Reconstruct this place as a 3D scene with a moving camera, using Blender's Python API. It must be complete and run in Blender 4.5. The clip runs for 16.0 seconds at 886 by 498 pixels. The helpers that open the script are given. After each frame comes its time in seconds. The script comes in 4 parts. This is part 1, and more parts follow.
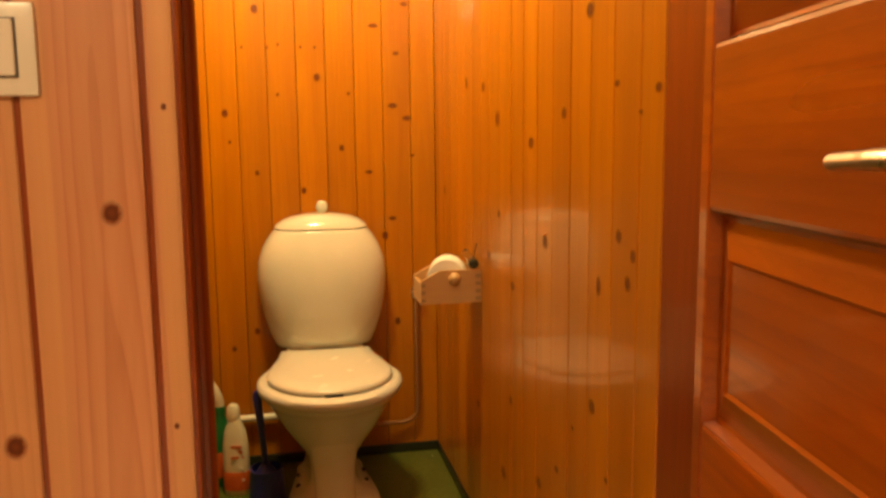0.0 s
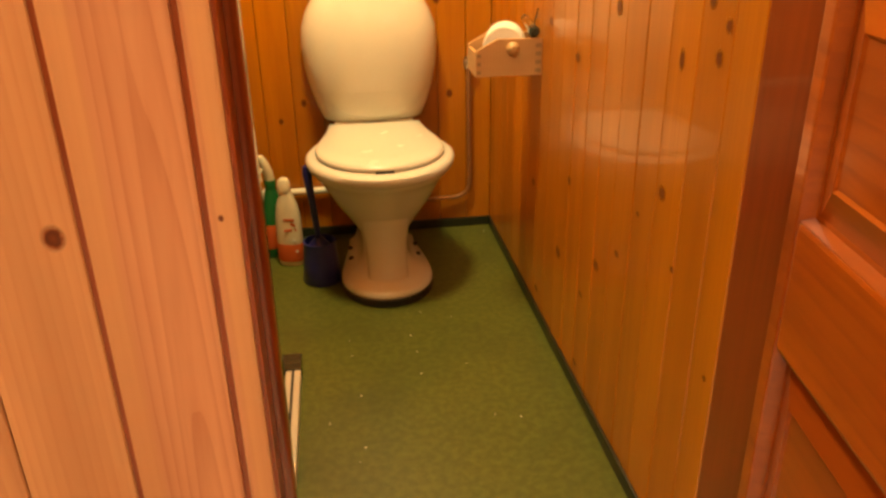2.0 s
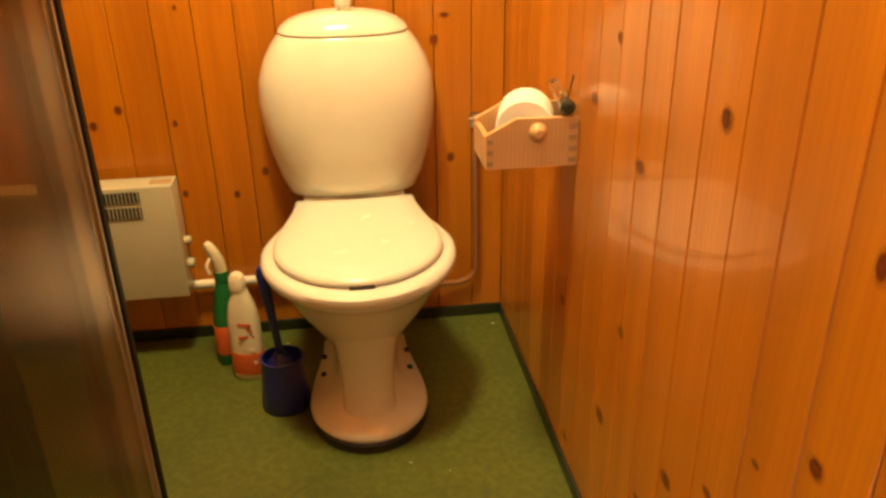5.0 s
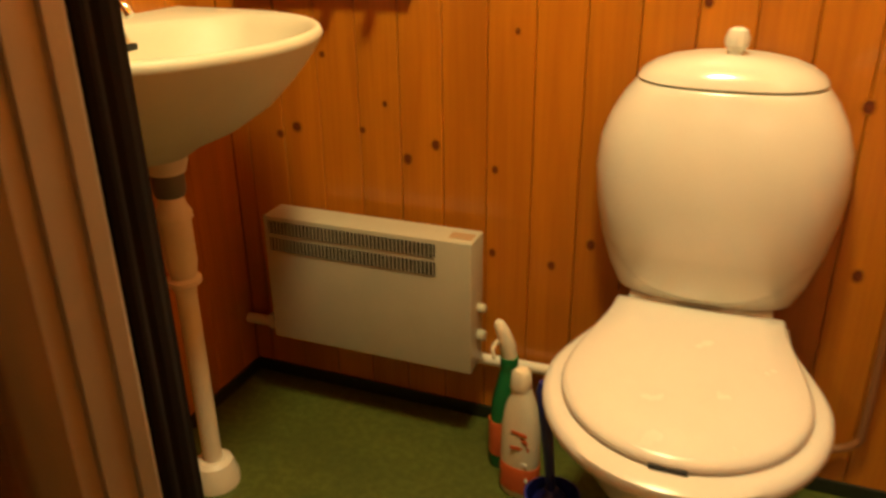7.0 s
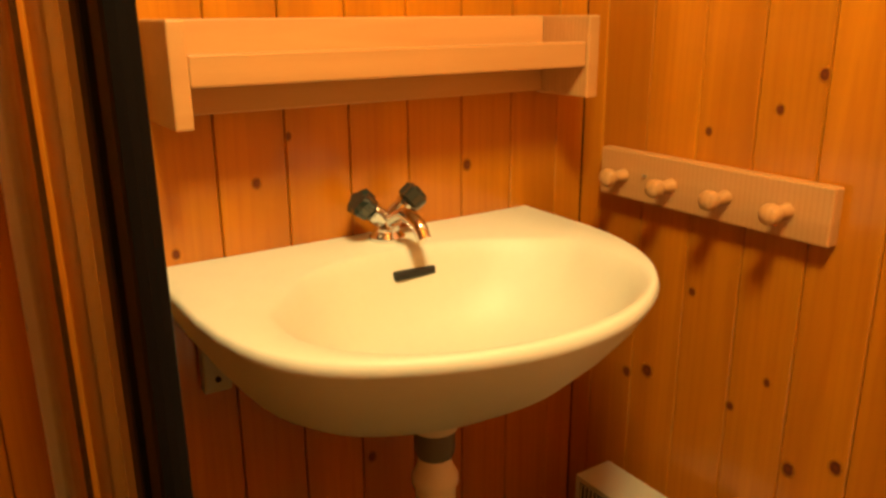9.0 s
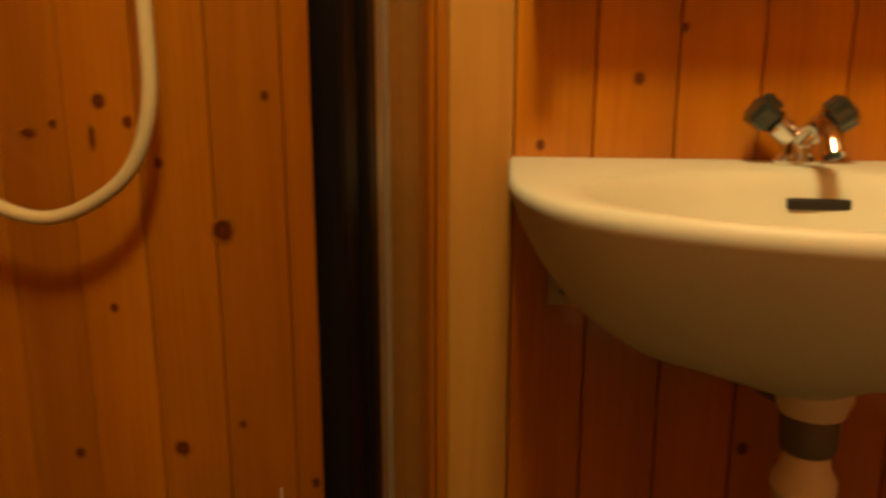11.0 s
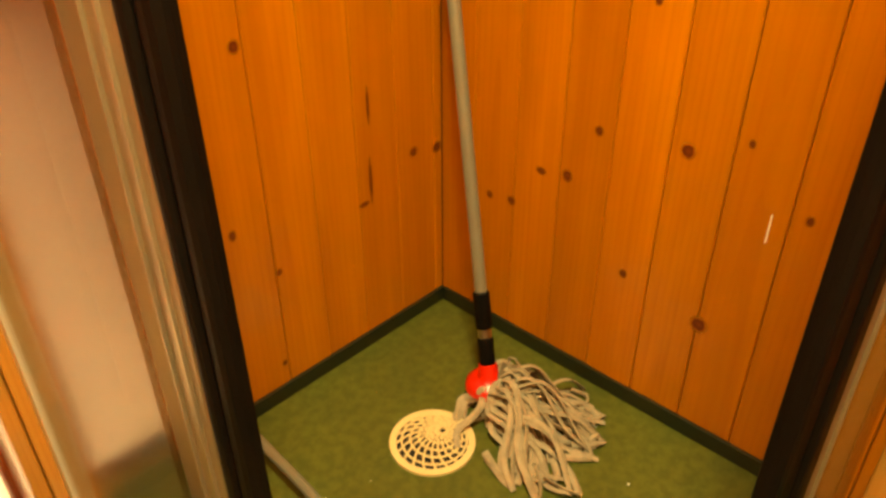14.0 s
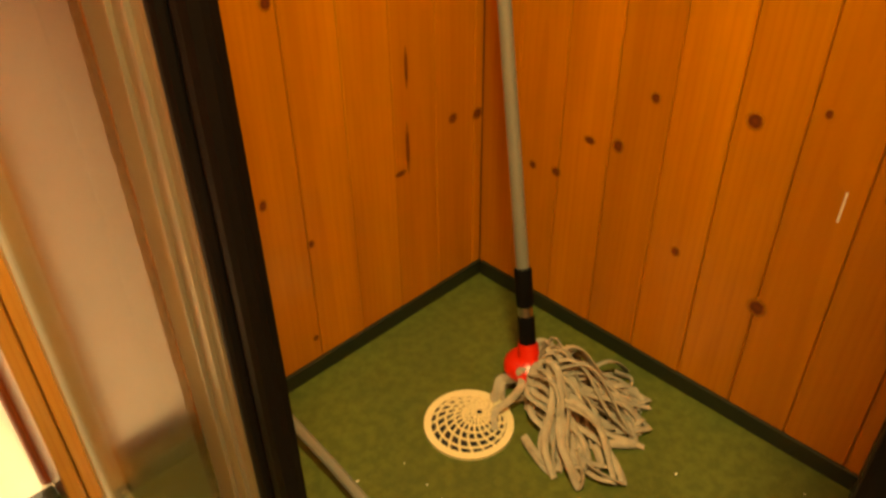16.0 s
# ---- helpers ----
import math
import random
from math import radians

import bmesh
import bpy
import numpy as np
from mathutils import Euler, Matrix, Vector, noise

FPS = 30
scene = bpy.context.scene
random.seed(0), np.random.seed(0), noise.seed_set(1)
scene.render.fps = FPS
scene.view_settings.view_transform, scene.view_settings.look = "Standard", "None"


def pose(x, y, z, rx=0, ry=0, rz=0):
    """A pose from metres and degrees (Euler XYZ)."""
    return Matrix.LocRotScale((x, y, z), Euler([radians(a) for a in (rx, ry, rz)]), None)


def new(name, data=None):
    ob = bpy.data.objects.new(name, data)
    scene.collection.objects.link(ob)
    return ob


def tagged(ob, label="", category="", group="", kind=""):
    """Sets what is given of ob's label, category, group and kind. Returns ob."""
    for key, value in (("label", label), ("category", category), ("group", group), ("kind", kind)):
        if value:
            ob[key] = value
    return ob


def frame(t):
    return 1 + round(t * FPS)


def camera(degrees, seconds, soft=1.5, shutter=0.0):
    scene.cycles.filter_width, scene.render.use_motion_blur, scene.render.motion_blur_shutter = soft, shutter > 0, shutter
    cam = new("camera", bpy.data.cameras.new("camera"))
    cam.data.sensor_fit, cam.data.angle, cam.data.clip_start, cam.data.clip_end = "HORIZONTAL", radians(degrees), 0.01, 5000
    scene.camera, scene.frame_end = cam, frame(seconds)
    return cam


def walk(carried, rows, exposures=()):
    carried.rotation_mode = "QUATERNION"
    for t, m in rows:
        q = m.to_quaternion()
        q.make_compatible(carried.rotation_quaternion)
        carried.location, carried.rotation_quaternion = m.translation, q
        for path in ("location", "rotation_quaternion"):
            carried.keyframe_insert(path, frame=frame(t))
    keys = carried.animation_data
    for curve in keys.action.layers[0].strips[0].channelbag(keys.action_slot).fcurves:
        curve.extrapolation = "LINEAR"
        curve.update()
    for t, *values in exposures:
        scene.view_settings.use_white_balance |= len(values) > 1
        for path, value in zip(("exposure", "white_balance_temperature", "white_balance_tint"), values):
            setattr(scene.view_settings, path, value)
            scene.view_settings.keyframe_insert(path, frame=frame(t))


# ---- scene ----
# seconds, x, y, z, yaw, pitch, roll
PATH = [
    (0.0, 0.0147, 0.0258, 1.0124, -11.45, -7.49, 0.57),
    (0.5, 0.0106, 0.0326, 0.9900, -9.97, -11.76, 0.79),
    (1.0, 0.0089, 0.0576, 0.9713, -8.79, -16.57, 0.92),
    (1.5, 0.0028, 0.1003, 0.9870, -8.13, -20.55, 1.08),
    (2.0, 0.0139, 0.1243, 1.0042, -8.02, -24.37, 0.95),
    (2.5, 0.0061, 0.1788, 1.0124, -7.87, -25.23, 0.86),
    (3.0, -0.0221, 0.2493, 1.0312, -7.88, -25.54, 0.72),
    (3.5, -0.0000, 0.3535, 1.0273, -8.18, -25.59, 0.63),
    (3.7, 0.0105, 0.4078, 1.0301, -9.04, -25.43, 0.85),
    (5.8, 0.1414, 0.8379, 1.0549, -3.04, -24.41, 1.22),
    (6.0, 0.1415, 0.8779, 1.0530, 0.96, -23.99, 1.33),
    (6.5, 0.1710, 1.0110, 1.0380, 12.80, -23.54, 0.91),
    (7.0, 0.1481, 1.1579, 1.0207, 21.45, -23.69, 0.67),
    (7.5, 0.1179, 1.3772, 1.0661, 30.88, -22.88, 0.49),
    (8.0, 0.0852, 1.4849, 1.1272, 41.24, -21.59, 0.09),
    (8.2, 0.0754, 1.5145, 1.1611, 45.03, -20.38, 0.12),
    (10.5, 0.0075, 1.8193, 1.0069, 81.45, -12.83, 0.31),
    (11.0, 0.0120, 1.8330, 0.9480, 95.70, -12.60, -0.10),
    (11.5, 0.0030, 1.8200, 0.9150, 110.30, -12.90, -0.35),
    (12.0, -0.0206, 1.7956, 0.8932, 121.44, -13.56, -0.34),
    (12.5, 0.0266, 1.8197, 0.9075, 125.56, -15.29, -0.50),
    (13.0, 0.0426, 1.8357, 0.9199, 129.38, -20.51, 0.23),
    (13.5, 0.0504, 1.8382, 0.9250, 131.31, -28.10, -0.05),
    (14.0, 0.0401, 1.8195, 0.9437, 133.38, -33.31, 0.27),
    (14.5, 0.0548, 1.8247, 0.9410, 134.49, -36.64, 0.30),
    (15.0, 0.0481, 1.8278, 0.9349, 134.98, -37.20, 0.46),
    (15.5, 0.0342, 1.8085, 0.9191, 135.01, -37.37, 0.76),
    (16.0, 0.0119, 1.7618, 0.9156, 135.43, -35.76, 0.59),
]
cam = camera(59.40, 16.0, soft=2.8, shutter=0.3)
# seconds, stops, white balance, tint
EXPOSURE = [(0.0, -0.38, 7700, 12), (0.5, -0.42, 7650, 12), (1.0, -0.35, 7600, 13), (1.5, -0.12, 7500, 13), (3.0, 0.32, 7300, 13), (3.5, 0.33, 7300, 13), (6.0, 0.12, 6600, 8), (7.0, -0.28, 6600, 9), (7.5, -0.32, 6700, 9), (8.0, -0.18, 7000, 12), (10.5, -0.90, 7000, 13),
            (11.0, -1.05, 7200, 14), (11.5, -0.42, 7300, 13), (12.0, 0.05, 7300, 7), (12.5, 0.40, 7300, 5), (13.5, 0.75, 7600, 9), (14.5, 1.2, 7500, 5), (15.5, 1.12, 7500, 5), (16.0, 0.62, 7500, 6)]
walk(cam, [(t, pose(x, y, z, 90 + pitch, roll, yaw)) for t, x, y, z, yaw, pitch, roll in PATH], EXPOSURE)

# ---- light ----
world = bpy.data.worlds.new("world")
world.use_nodes = True
world.node_tree.nodes["Background"].inputs[0].default_value = (0.02, 0.015, 0.01, 1)
world.node_tree.nodes["Background"].inputs[1].default_value = 0.2
scene.world = world


def lamp(name, place, watts, colour, radius):
    data = bpy.data.lights.new(name, "POINT")
    data.energy, data.color, data.shadow_soft_size = watts, colour, radius
    ob = new(name, data)
    ob.location = place
    return ob


lamp("ceiling_bulb", (0.0, 1.83, 2.05), 106, (1.0, 0.88, 0.44), 0.12)
lamp("hall_bulb", (-0.45, -0.75, 2.05), 61, (1.0, 0.78, 0.47), 0.09)

# ---- plan ----
EAST, NORTH, WEST, SOUTH, HALL = 0.490, 2.500, -0.872, 0.951, 0.797
TOP = 2.15


# ---- materials ----
def material(name):
    m = bpy.data.materials.new(name)
    m.use_nodes = True
    return m, m.node_tree.nodes, m.node_tree.links, m.node_tree.nodes["Principled BSDF"]


def setp(bsdf, **kw):
    names = {"rough": "Roughness", "metal": "Metallic", "coat": "Coat Weight", "coat_rough": "Coat Roughness", "spec": "Specular IOR Level", "trans": "Transmission Weight", "ior": "IOR", "sss": "Subsurface Weight"}
    for k, v in kw.items():
        bsdf.inputs[names[k]].default_value = v


def mixer(nodes, links, a, b, fac, blend="MIX"):
    n = nodes.new("ShaderNodeMix")
    n.data_type, n.blend_type = "RGBA", blend
    for sock, v in ((n.inputs[0], fac), (n.inputs[6], a), (n.inputs[7], b)):
        if hasattr(v, "links"):
            links.new(v, sock)
        else:
            sock.default_value = v if not isinstance(v, tuple) else (*v, 1)
    return n.outputs[2]


def ramp(nodes, links, src, stops):
    n = nodes.new("ShaderNodeValToRGB")
    links.new(src, n.inputs[0])
    els = n.color_ramp.elements
    while len(els) < len(stops):
        els.new(0.5)
    for e, (p, c) in zip(els, stops):
        e.position = p
        e.color = (c, c, c, 1) if not isinstance(c, tuple) else (*c, 1)
    return n.outputs[0]


def noise_tex(nodes, links, vec, scale, detail=3, rough=0.55, distort=0.0):
    n = nodes.new("ShaderNodeTexNoise")
    n.inputs["Scale"].default_value, n.inputs["Detail"].default_value = scale, detail
    n.inputs["Roughness"].default_value, n.inputs["Distortion"].default_value = rough, distort
    if vec is not None:
        links.new(vec, n.inputs["Vector"])
    return n.outputs["Fac"]


def wood(name, light, dark, axis="z", rough=0.32, coat=0.4, vary=0.13, figure=0.26, heart_axis="", across="x", heart=(-0.01, 0.11), ring_width=0.0075, sap=None):
    """Pine whose grain runs along one axis; each board has its own grain and tone."""
    m, nodes, links, bsdf = material(name)
    geo, info = nodes.new("ShaderNodeNewGeometry"), nodes.new("ShaderNodeObjectInfo")
    shift = nodes.new("ShaderNodeVectorMath")
    shift.operation = "MULTIPLY_ADD"
    links.new(info.outputs["Random"], shift.inputs[0])
    shift.inputs[1].default_value = (17.3, 11.9, 23.7)
    links.new(geo.outputs["Position"], shift.inputs[2])
    mp = nodes.new("ShaderNodeMapping")
    links.new(shift.outputs[0], mp.inputs[0])
    mp.inputs["Scale"].default_value = tuple(0.07 if a == axis else 1.0 for a in "xyz")
    v = mp.outputs[0]
    warp = noise_tex(nodes, links, v, 9, 2)
    fine = noise_tex(nodes, links, v, 170, 3, 0.6, 0.6)
    bands = noise_tex(nodes, links, v, 24, 3, 0.5, 2.2)
    rings = nodes.new("ShaderNodeMath")
    rings.operation = "MULTIPLY_ADD"
    links.new(bands, rings.inputs[0])
    rings.inputs[1].default_value = 0.42
    half = nodes.new("ShaderNodeMath")
    half.operation = "MULTIPLY"
    links.new(fine, half.inputs[0])
    half.inputs[1].default_value = 0.15
    # year rings round a heart line that runs slightly askew under the face
    tc = nodes.new("ShaderNodeTexCoord")
    sep = nodes.new("ShaderNodeSeparateXYZ")
    links.new(tc.outputs["Object"], sep.inputs[0])

    def calc(op, a, b, c=None):
        n = nodes.new("ShaderNodeMath")
        n.operation = op
        for sock, val in zip(n.inputs, (a, b, c)):
            if hasattr(val, "links"):
                links.new(val, sock)
            elif val is not None:
                sock.default_value = val
        return n.outputs[0]

    along = {"x": 0, "y": 1, "z": 2}[heart_axis or axis]
    side = calc("SUBTRACT", sep.outputs[{"x": 0, "y": 1, "z": 2}[across]], calc("MULTIPLY_ADD", info.outputs["Random"], heart[1], heart[0]))
    sway = noise_tex(nodes, links, v, 7, 3, 0.55)
    shared = calc("MULTIPLY_ADD", calc("FRACT", calc("MULTIPLY", info.outputs["Random"], 37.0), 0.0), 1.6, -0.8)
    depth = calc("MULTIPLY_ADD", calc("ADD", sep.outputs[along], shared), 0.022, calc("MULTIPLY_ADD", sway, 0.075, -0.040))
    radius = calc("SQRT", calc("ADD", calc("MULTIPLY", side, side), calc("MULTIPLY", depth, depth)), 0.0)
    ring = calc("FRACT", calc("MULTIPLY", radius, 1 / ring_width), 0.0)
    late = ramp(nodes, links, ring, [(0.0, 0.25), (0.12, 0.0), (0.55, 0.22), (0.93, 1.0)])
    both = nodes.new("ShaderNodeMath")
    both.operation = "MULTIPLY_ADD"
    links.new(late, both.inputs[0])
    both.inputs[1].default_value = figure
    links.new(half.outputs[0], both.inputs[2])
    links.new(both.outputs[0], rings.inputs[2])
    grain = ramp(nodes, links, rings.outputs[0], [(0.20, 0.0), (0.58, 1.0)])
    colour = mixer(nodes, links, light, dark, grain)
    if sap:
        edge = calc("MULTIPLY_ADD", sway, 0.016, calc("ABSOLUTE", side, 0.0))
        colour = mixer(nodes, links, colour, sap, ramp(nodes, links, edge, [(0.050, 0.0), (0.057, 0.8)]))
    blot = ramp(nodes, links, warp, [(0.35, 0.0), (0.7, 1.0)])
    colour = mixer(nodes, links, colour, tuple(0.72 * c for c in dark), mulnode(nodes, links, blot, 0.62))
    tone = nodes.new("ShaderNodeMapRange")
    links.new(info.outputs["Random"], tone.inputs[0])
    tone.inputs[3].default_value, tone.inputs[4].default_value = 1 - vary, 1 + vary * 0.5
    hsv = nodes.new("ShaderNodeHueSaturation")
    links.new(colour, hsv.inputs["Color"])
    links.new(tone.outputs[0], hsv.inputs["Value"])
    links.new(hsv.outputs[0], bsdf.inputs["Base Color"])
    bump = nodes.new("ShaderNodeBump")
    bump.inputs["Strength"].default_value, bump.inputs["Distance"].default_value = 0.12, 0.002
    links.new(rings.outputs[0], bump.inputs["Height"])
    links.new(bump.outputs[0], bsdf.inputs["Normal"])
    ripple = nodes.new("ShaderNodeBump")
    ripple.inputs["Strength"].default_value, ripple.inputs["Distance"].default_value = 0.10, 0.003
    links.new(warp, ripple.inputs["Height"])
    links.new(ripple.outputs[0], bsdf.inputs["Coat Normal"])
    rr = nodes.new("ShaderNodeMapRange")
    links.new(warp, rr.inputs[0])
    rr.inputs[3].default_value, rr.inputs[4].default_value = rough - 0.08, rough + 0.1
    links.new(rr.outputs[0], bsdf.inputs["Roughness"])
    setp(bsdf, coat=coat, coat_rough=0.065)
    return m


def mulnode(nodes, links, src, k):
    n = nodes.new("ShaderNodeMath")
    n.operation = "MULTIPLY"
    links.new(src, n.inputs[0])
    n.inputs[1].default_value = k
    return n.outputs[0]


def plain(name, colour, rough=0.4, metal=0.0, vary=0.12, scale=14.0, bump=0.03, coat=0.0):
    """A surface with slight mottling at two scales."""
    m, nodes, links, bsdf = material(name)
    tc = nodes.new("ShaderNodeNewGeometry").outputs["Position"]
    big, small = noise_tex(nodes, links, tc, scale, 3), noise_tex(nodes, links, tc, scale * 12, 2)
    c = mixer(nodes, links, colour, tuple(x * (1 - vary) for x in colour), ramp(nodes, links, big, [(0.35, 0.0), (0.7, 1.0)]))
    c = mixer(nodes, links, c, tuple(x * (1 - vary * 1.5) for x in colour), mulnode(nodes, links, ramp(nodes, links, small, [(0.55, 0.0), (0.8, 1.0)]), 0.5))
    links.new(c, bsdf.inputs["Base Color"])
    r = nodes.new("ShaderNodeMapRange")
    links.new(big, r.inputs[0])
    r.inputs[3].default_value, r.inputs[4].default_value = max(rough - 0.06, 0.02), rough + 0.08
    links.new(r.outputs[0], bsdf.inputs["Roughness"])
    if bump:
        b = nodes.new("ShaderNodeBump")
        b.inputs["Strength"].default_value, b.inputs["Distance"].default_value = bump, 0.003
        links.new(small, b.inputs["Height"])
        links.new(b.outputs[0], bsdf.inputs["Normal"])
    setp(bsdf, metal=metal, coat=coat, coat_rough=0.08)
    return m


def vinyl():
    m, nodes, links, bsdf = material("green_vinyl")
    p = nodes.new("ShaderNodeNewGeometry").outputs["Position"]
    big, mid, fleck = noise_tex(nodes, links, p, 5, 4), noise_tex(nodes, links, p, 60, 3), noise_tex(nodes, links, p, 420, 2)
    c = mixer(nodes, links, (0.066, 0.086, 0.015), (0.098, 0.117, 0.022), ramp(nodes, links, mid, [(0.4, 0.0), (0.62, 1.0)]))
    c = mixer(nodes, links, c, (0.042, 0.060, 0.014), mulnode(nodes, links, ramp(nodes, links, big, [(0.45, 0.0), (0.75, 1.0)]), 0.6))
    c = mixer(nodes, links, c, (0.26, 0.30, 0.13), mulnode(nodes, links, ramp(nodes, links, fleck, [(0.66, 0.0), (0.74, 1.0)]), 0.55))
    c = mixer(nodes, links, c, (0.02, 0.04, 0.012), mulnode(nodes, links, ramp(nodes, links, fleck, [(0.25, 1.0), (0.36, 0.0)]), 0.6))
    links.new(c, bsdf.inputs["Base Color"])
    b = nodes.new("ShaderNodeBump")
    b.inputs["Strength"].default_value, b.inputs["Distance"].default_value = 0.15, 0.002
    links.new(mid, b.inputs["Height"])
    links.new(b.outputs[0], bsdf.inputs["Normal"])
    setp(bsdf, rough=0.38, spec=0.45)
    return m


def knot_material(name, halo):
    m, nodes, links, bsdf = material(name)
    tc = nodes.new("ShaderNodeTexCoord").outputs["Object"]
    n = nodes.new("ShaderNodeVectorMath")
    n.operation = "LENGTH"
    links.new(tc, n.inputs[0])
    wob = noise_tex(nodes, links, tc, 3.5, 2)
    add = nodes.new("ShaderNodeMath")
    add.operation = "MULTIPLY_ADD"
    links.new(wob, add.inputs[0])
    add.inputs[1].default_value = 0.30
    links.new(n.outputs["Value"], add.inputs[2])
    c = ramp(nodes, links, add.outputs[0], [(0.20, (0.15, 0.030, 0.005)), (0.58, (0.085, 0.014, 0.003)), (0.70, (0.18, 0.040, 0.006)), (0.84, tuple(0.9 * c for c in halo)), (1.0, halo)])
    fade = ramp(nodes, links, n.outputs["Value"], [(0.50, 1.0), (0.93, 0.0)])
    links.new(fade, bsdf.inputs["Alpha"])
    links.new(c, bsdf.inputs["Base Color"])
    setp(bsdf, rough=0.42, spec=0.4)
    return m


def glass(name, tint, rough=0.0):
    m, nodes, links, bsdf = material(name)
    bsdf.inputs["Base Color"].default_value = (*tint, 1)
    setp(bsdf, rough=rough, trans=1.0, ior=1.45)
    return m


PINE = wood("varnished_pine", (0.56, 0.197, 0.011), (0.40, 0.116, 0.006), vary=0.11, figure=0.09, ring_width=0.011)
PINE_H = wood("pine_along_y", (0.60, 0.32, 0.11), (0.48, 0.23, 0.07), axis="y", coat=0.2, rough=0.42, vary=0.08)
PINE_X = wood("pine_along_x", (0.60, 0.32, 0.11), (0.48, 0.23, 0.07), axis="x", coat=0.2, rough=0.42, vary=0.08)
TRIM = wood("pale_pine_trim", (0.60, 0.31, 0.07), (0.48, 0.21, 0.04), vary=0.08)
HALLPINE = wood("hall_pine", (0.70, 0.385, 0.195), (0.55, 0.25, 0.115), rough=0.4, coat=0.25, vary=0.10, figure=0.16, ring_width=0.010)
CASING = wood("hall_casing_pine", (0.66, 0.335, 0.190), (0.47, 0.190, 0.098), rough=0.4, coat=0.25, vary=0.06, figure=0.20, heart=(-0.148, 0.0), ring_width=0.0085, sap=(0.72, 0.40, 0.19))
JAMB = wood("red_stained_jamb", (0.32, 0.060, 0.014), (0.16, 0.026, 0.007), rough=0.3, coat=0.6, vary=0.05)
DOORWOOD = wood("stained_door", (0.42, 0.092, 0.010), (0.22, 0.036, 0.005), axis="y", rough=0.30, coat=0.5, vary=0.10, figure=0.10, heart_axis="x", across="z", heart=(0.2, 0.9), ring_width=0.022)
BOXWOOD = wood("beech_box", (0.62, 0.385, 0.185), (0.53, 0.295, 0.125), axis="x", rough=0.45, coat=0.1, vary=0.05)
WORN = wood("worn_board", (0.30, 0.17, 0.07), (0.17, 0.085, 0.03), axis="y", coat=0.0, rough=0.7)
PALEWORN = wood("pale_worn_board", (0.46, 0.34, 0.20), (0.34, 0.23, 0.12), axis="y", coat=0.0, rough=0.7)
GAP = plain("dark_groove", (0.16, 0.05, 0.012), 0.7)
VINYL = vinyl()
COVE = plain("dark_green_cove", (0.011, 0.016, 0.007), 0.35, bump=0.05)
PORCELAIN = plain("white_porcelain", (0.70, 0.71, 0.62), 0.17, vary=0.03, bump=0.0, coat=0.4)
SINKWHITE = plain("cream_white_porcelain", (0.62, 0.63, 0.49), 0.48, vary=0.04, bump=0.0)
SEATWHITE = plain("white_seat_plastic", (0.70, 0.695, 0.63), 0.24, vary=0.03, bump=0.0)
# white turned down; on the basin brackets this darkness is painted shade
ENAMEL = plain("darkened_white_enamel", (0.43, 0.41, 0.30), 0.35, vary=0.06)
CREAM = plain("cream_plastic", (0.72, 0.61, 0.34), 0.35, vary=0.08)
WHITEPIPE = plain("white_pipe", (0.76, 0.70, 0.56), 0.35, vary=0.08)
CHROME = plain("chrome", (0.78, 0.78, 0.78), 0.09, metal=1.0, vary=0.04, bump=0.0)
STEEL = plain("brushed_steel", (0.58, 0.56, 0.52), 0.28, metal=1.0, vary=0.08)
STILE = plain("bronze_aluminium", (0.36, 0.34, 0.26), 0.36, metal=0.65, vary=0.1)
ALU = plain("pale_aluminium", (0.66, 0.62, 0.55), 0.34, metal=0.3, vary=0.08)
BLACK = plain("black_rubber", (0.005, 0.0045, 0.004), 0.5, vary=0.2)
setp(BLACK.node_tree.nodes["Principled BSDF"], spec=0.08)
DARK = plain("dark_slot", (0.012, 0.010, 0.008), 0.6)
SMOKE = plain("dark_smoked_plastic", (0.022, 0.030, 0.024), 0.12, vary=0.1, coat=0.5)
GREY = plain("grey_coupling", (0.13, 0.125, 0.11), 0.4)
BLUE = plain("blue_plastic", (0.014, 0.021, 0.20), 0.3, vary=0.1)
RED = plain("red_plastic", (0.62, 0.015, 0.008), 0.3, vary=0.05)
POLE = plain("grey_painted_pole", (0.24, 0.24, 0.19), 0.32, metal=0.3)
YARN = plain("grey_mop_yarn", (0.40, 0.345, 0.245), 0.9, vary=0.35, scale=40, bump=0.4)
PAPER = plain("white_paper", (0.80, 0.77, 0.70), 0.9, vary=0.04, bump=0.1)
CARD = plain("brown_card", (0.34, 0.22, 0.11), 0.85)
BOTTLE = plain("milky_bottle", (0.72, 0.66, 0.50), 0.3, vary=0.06)
GREENB = plain("green_bottle", (0.012, 0.15, 0.045), 0.22, vary=0.1)
LABEL = plain("orange_red_label", (0.62, 0.12, 0.035), 0.4)
COPPER = plain("brown_painted_pipe", (0.30, 0.13, 0.05), 0.35, metal=0.2)
WALLPAPER = plain("pale_hall_paint", (0.74, 0.70, 0.62), 0.6, vary=0.05)
HALLFLOOR = plain("pale_hall_floor", (0.80, 0.78, 0.72), 0.3, vary=0.05)
# for the unseen ceiling: kept darker than the walls to cut bounced light
CEILING = wood("low_bounce_pine", (0.46, 0.17, 0.025), (0.31, 0.09, 0.012), axis="y")
KNOT = knot_material("pine_knot", (0.58, 0.190, 0.011))
HALLKNOT = knot_material("hall_pine_knot", (0.58, 0.26, 0.13))
GLASS = glass("shower_glass", (0.52, 0.39, 0.23))
setp(GLASS.node_tree.nodes["Principled BSDF"], ior=1.02, coat=0.75, coat_rough=0.24)
CLEAR = glass("clear_tube", (0.85, 0.9, 0.85), 0.05)


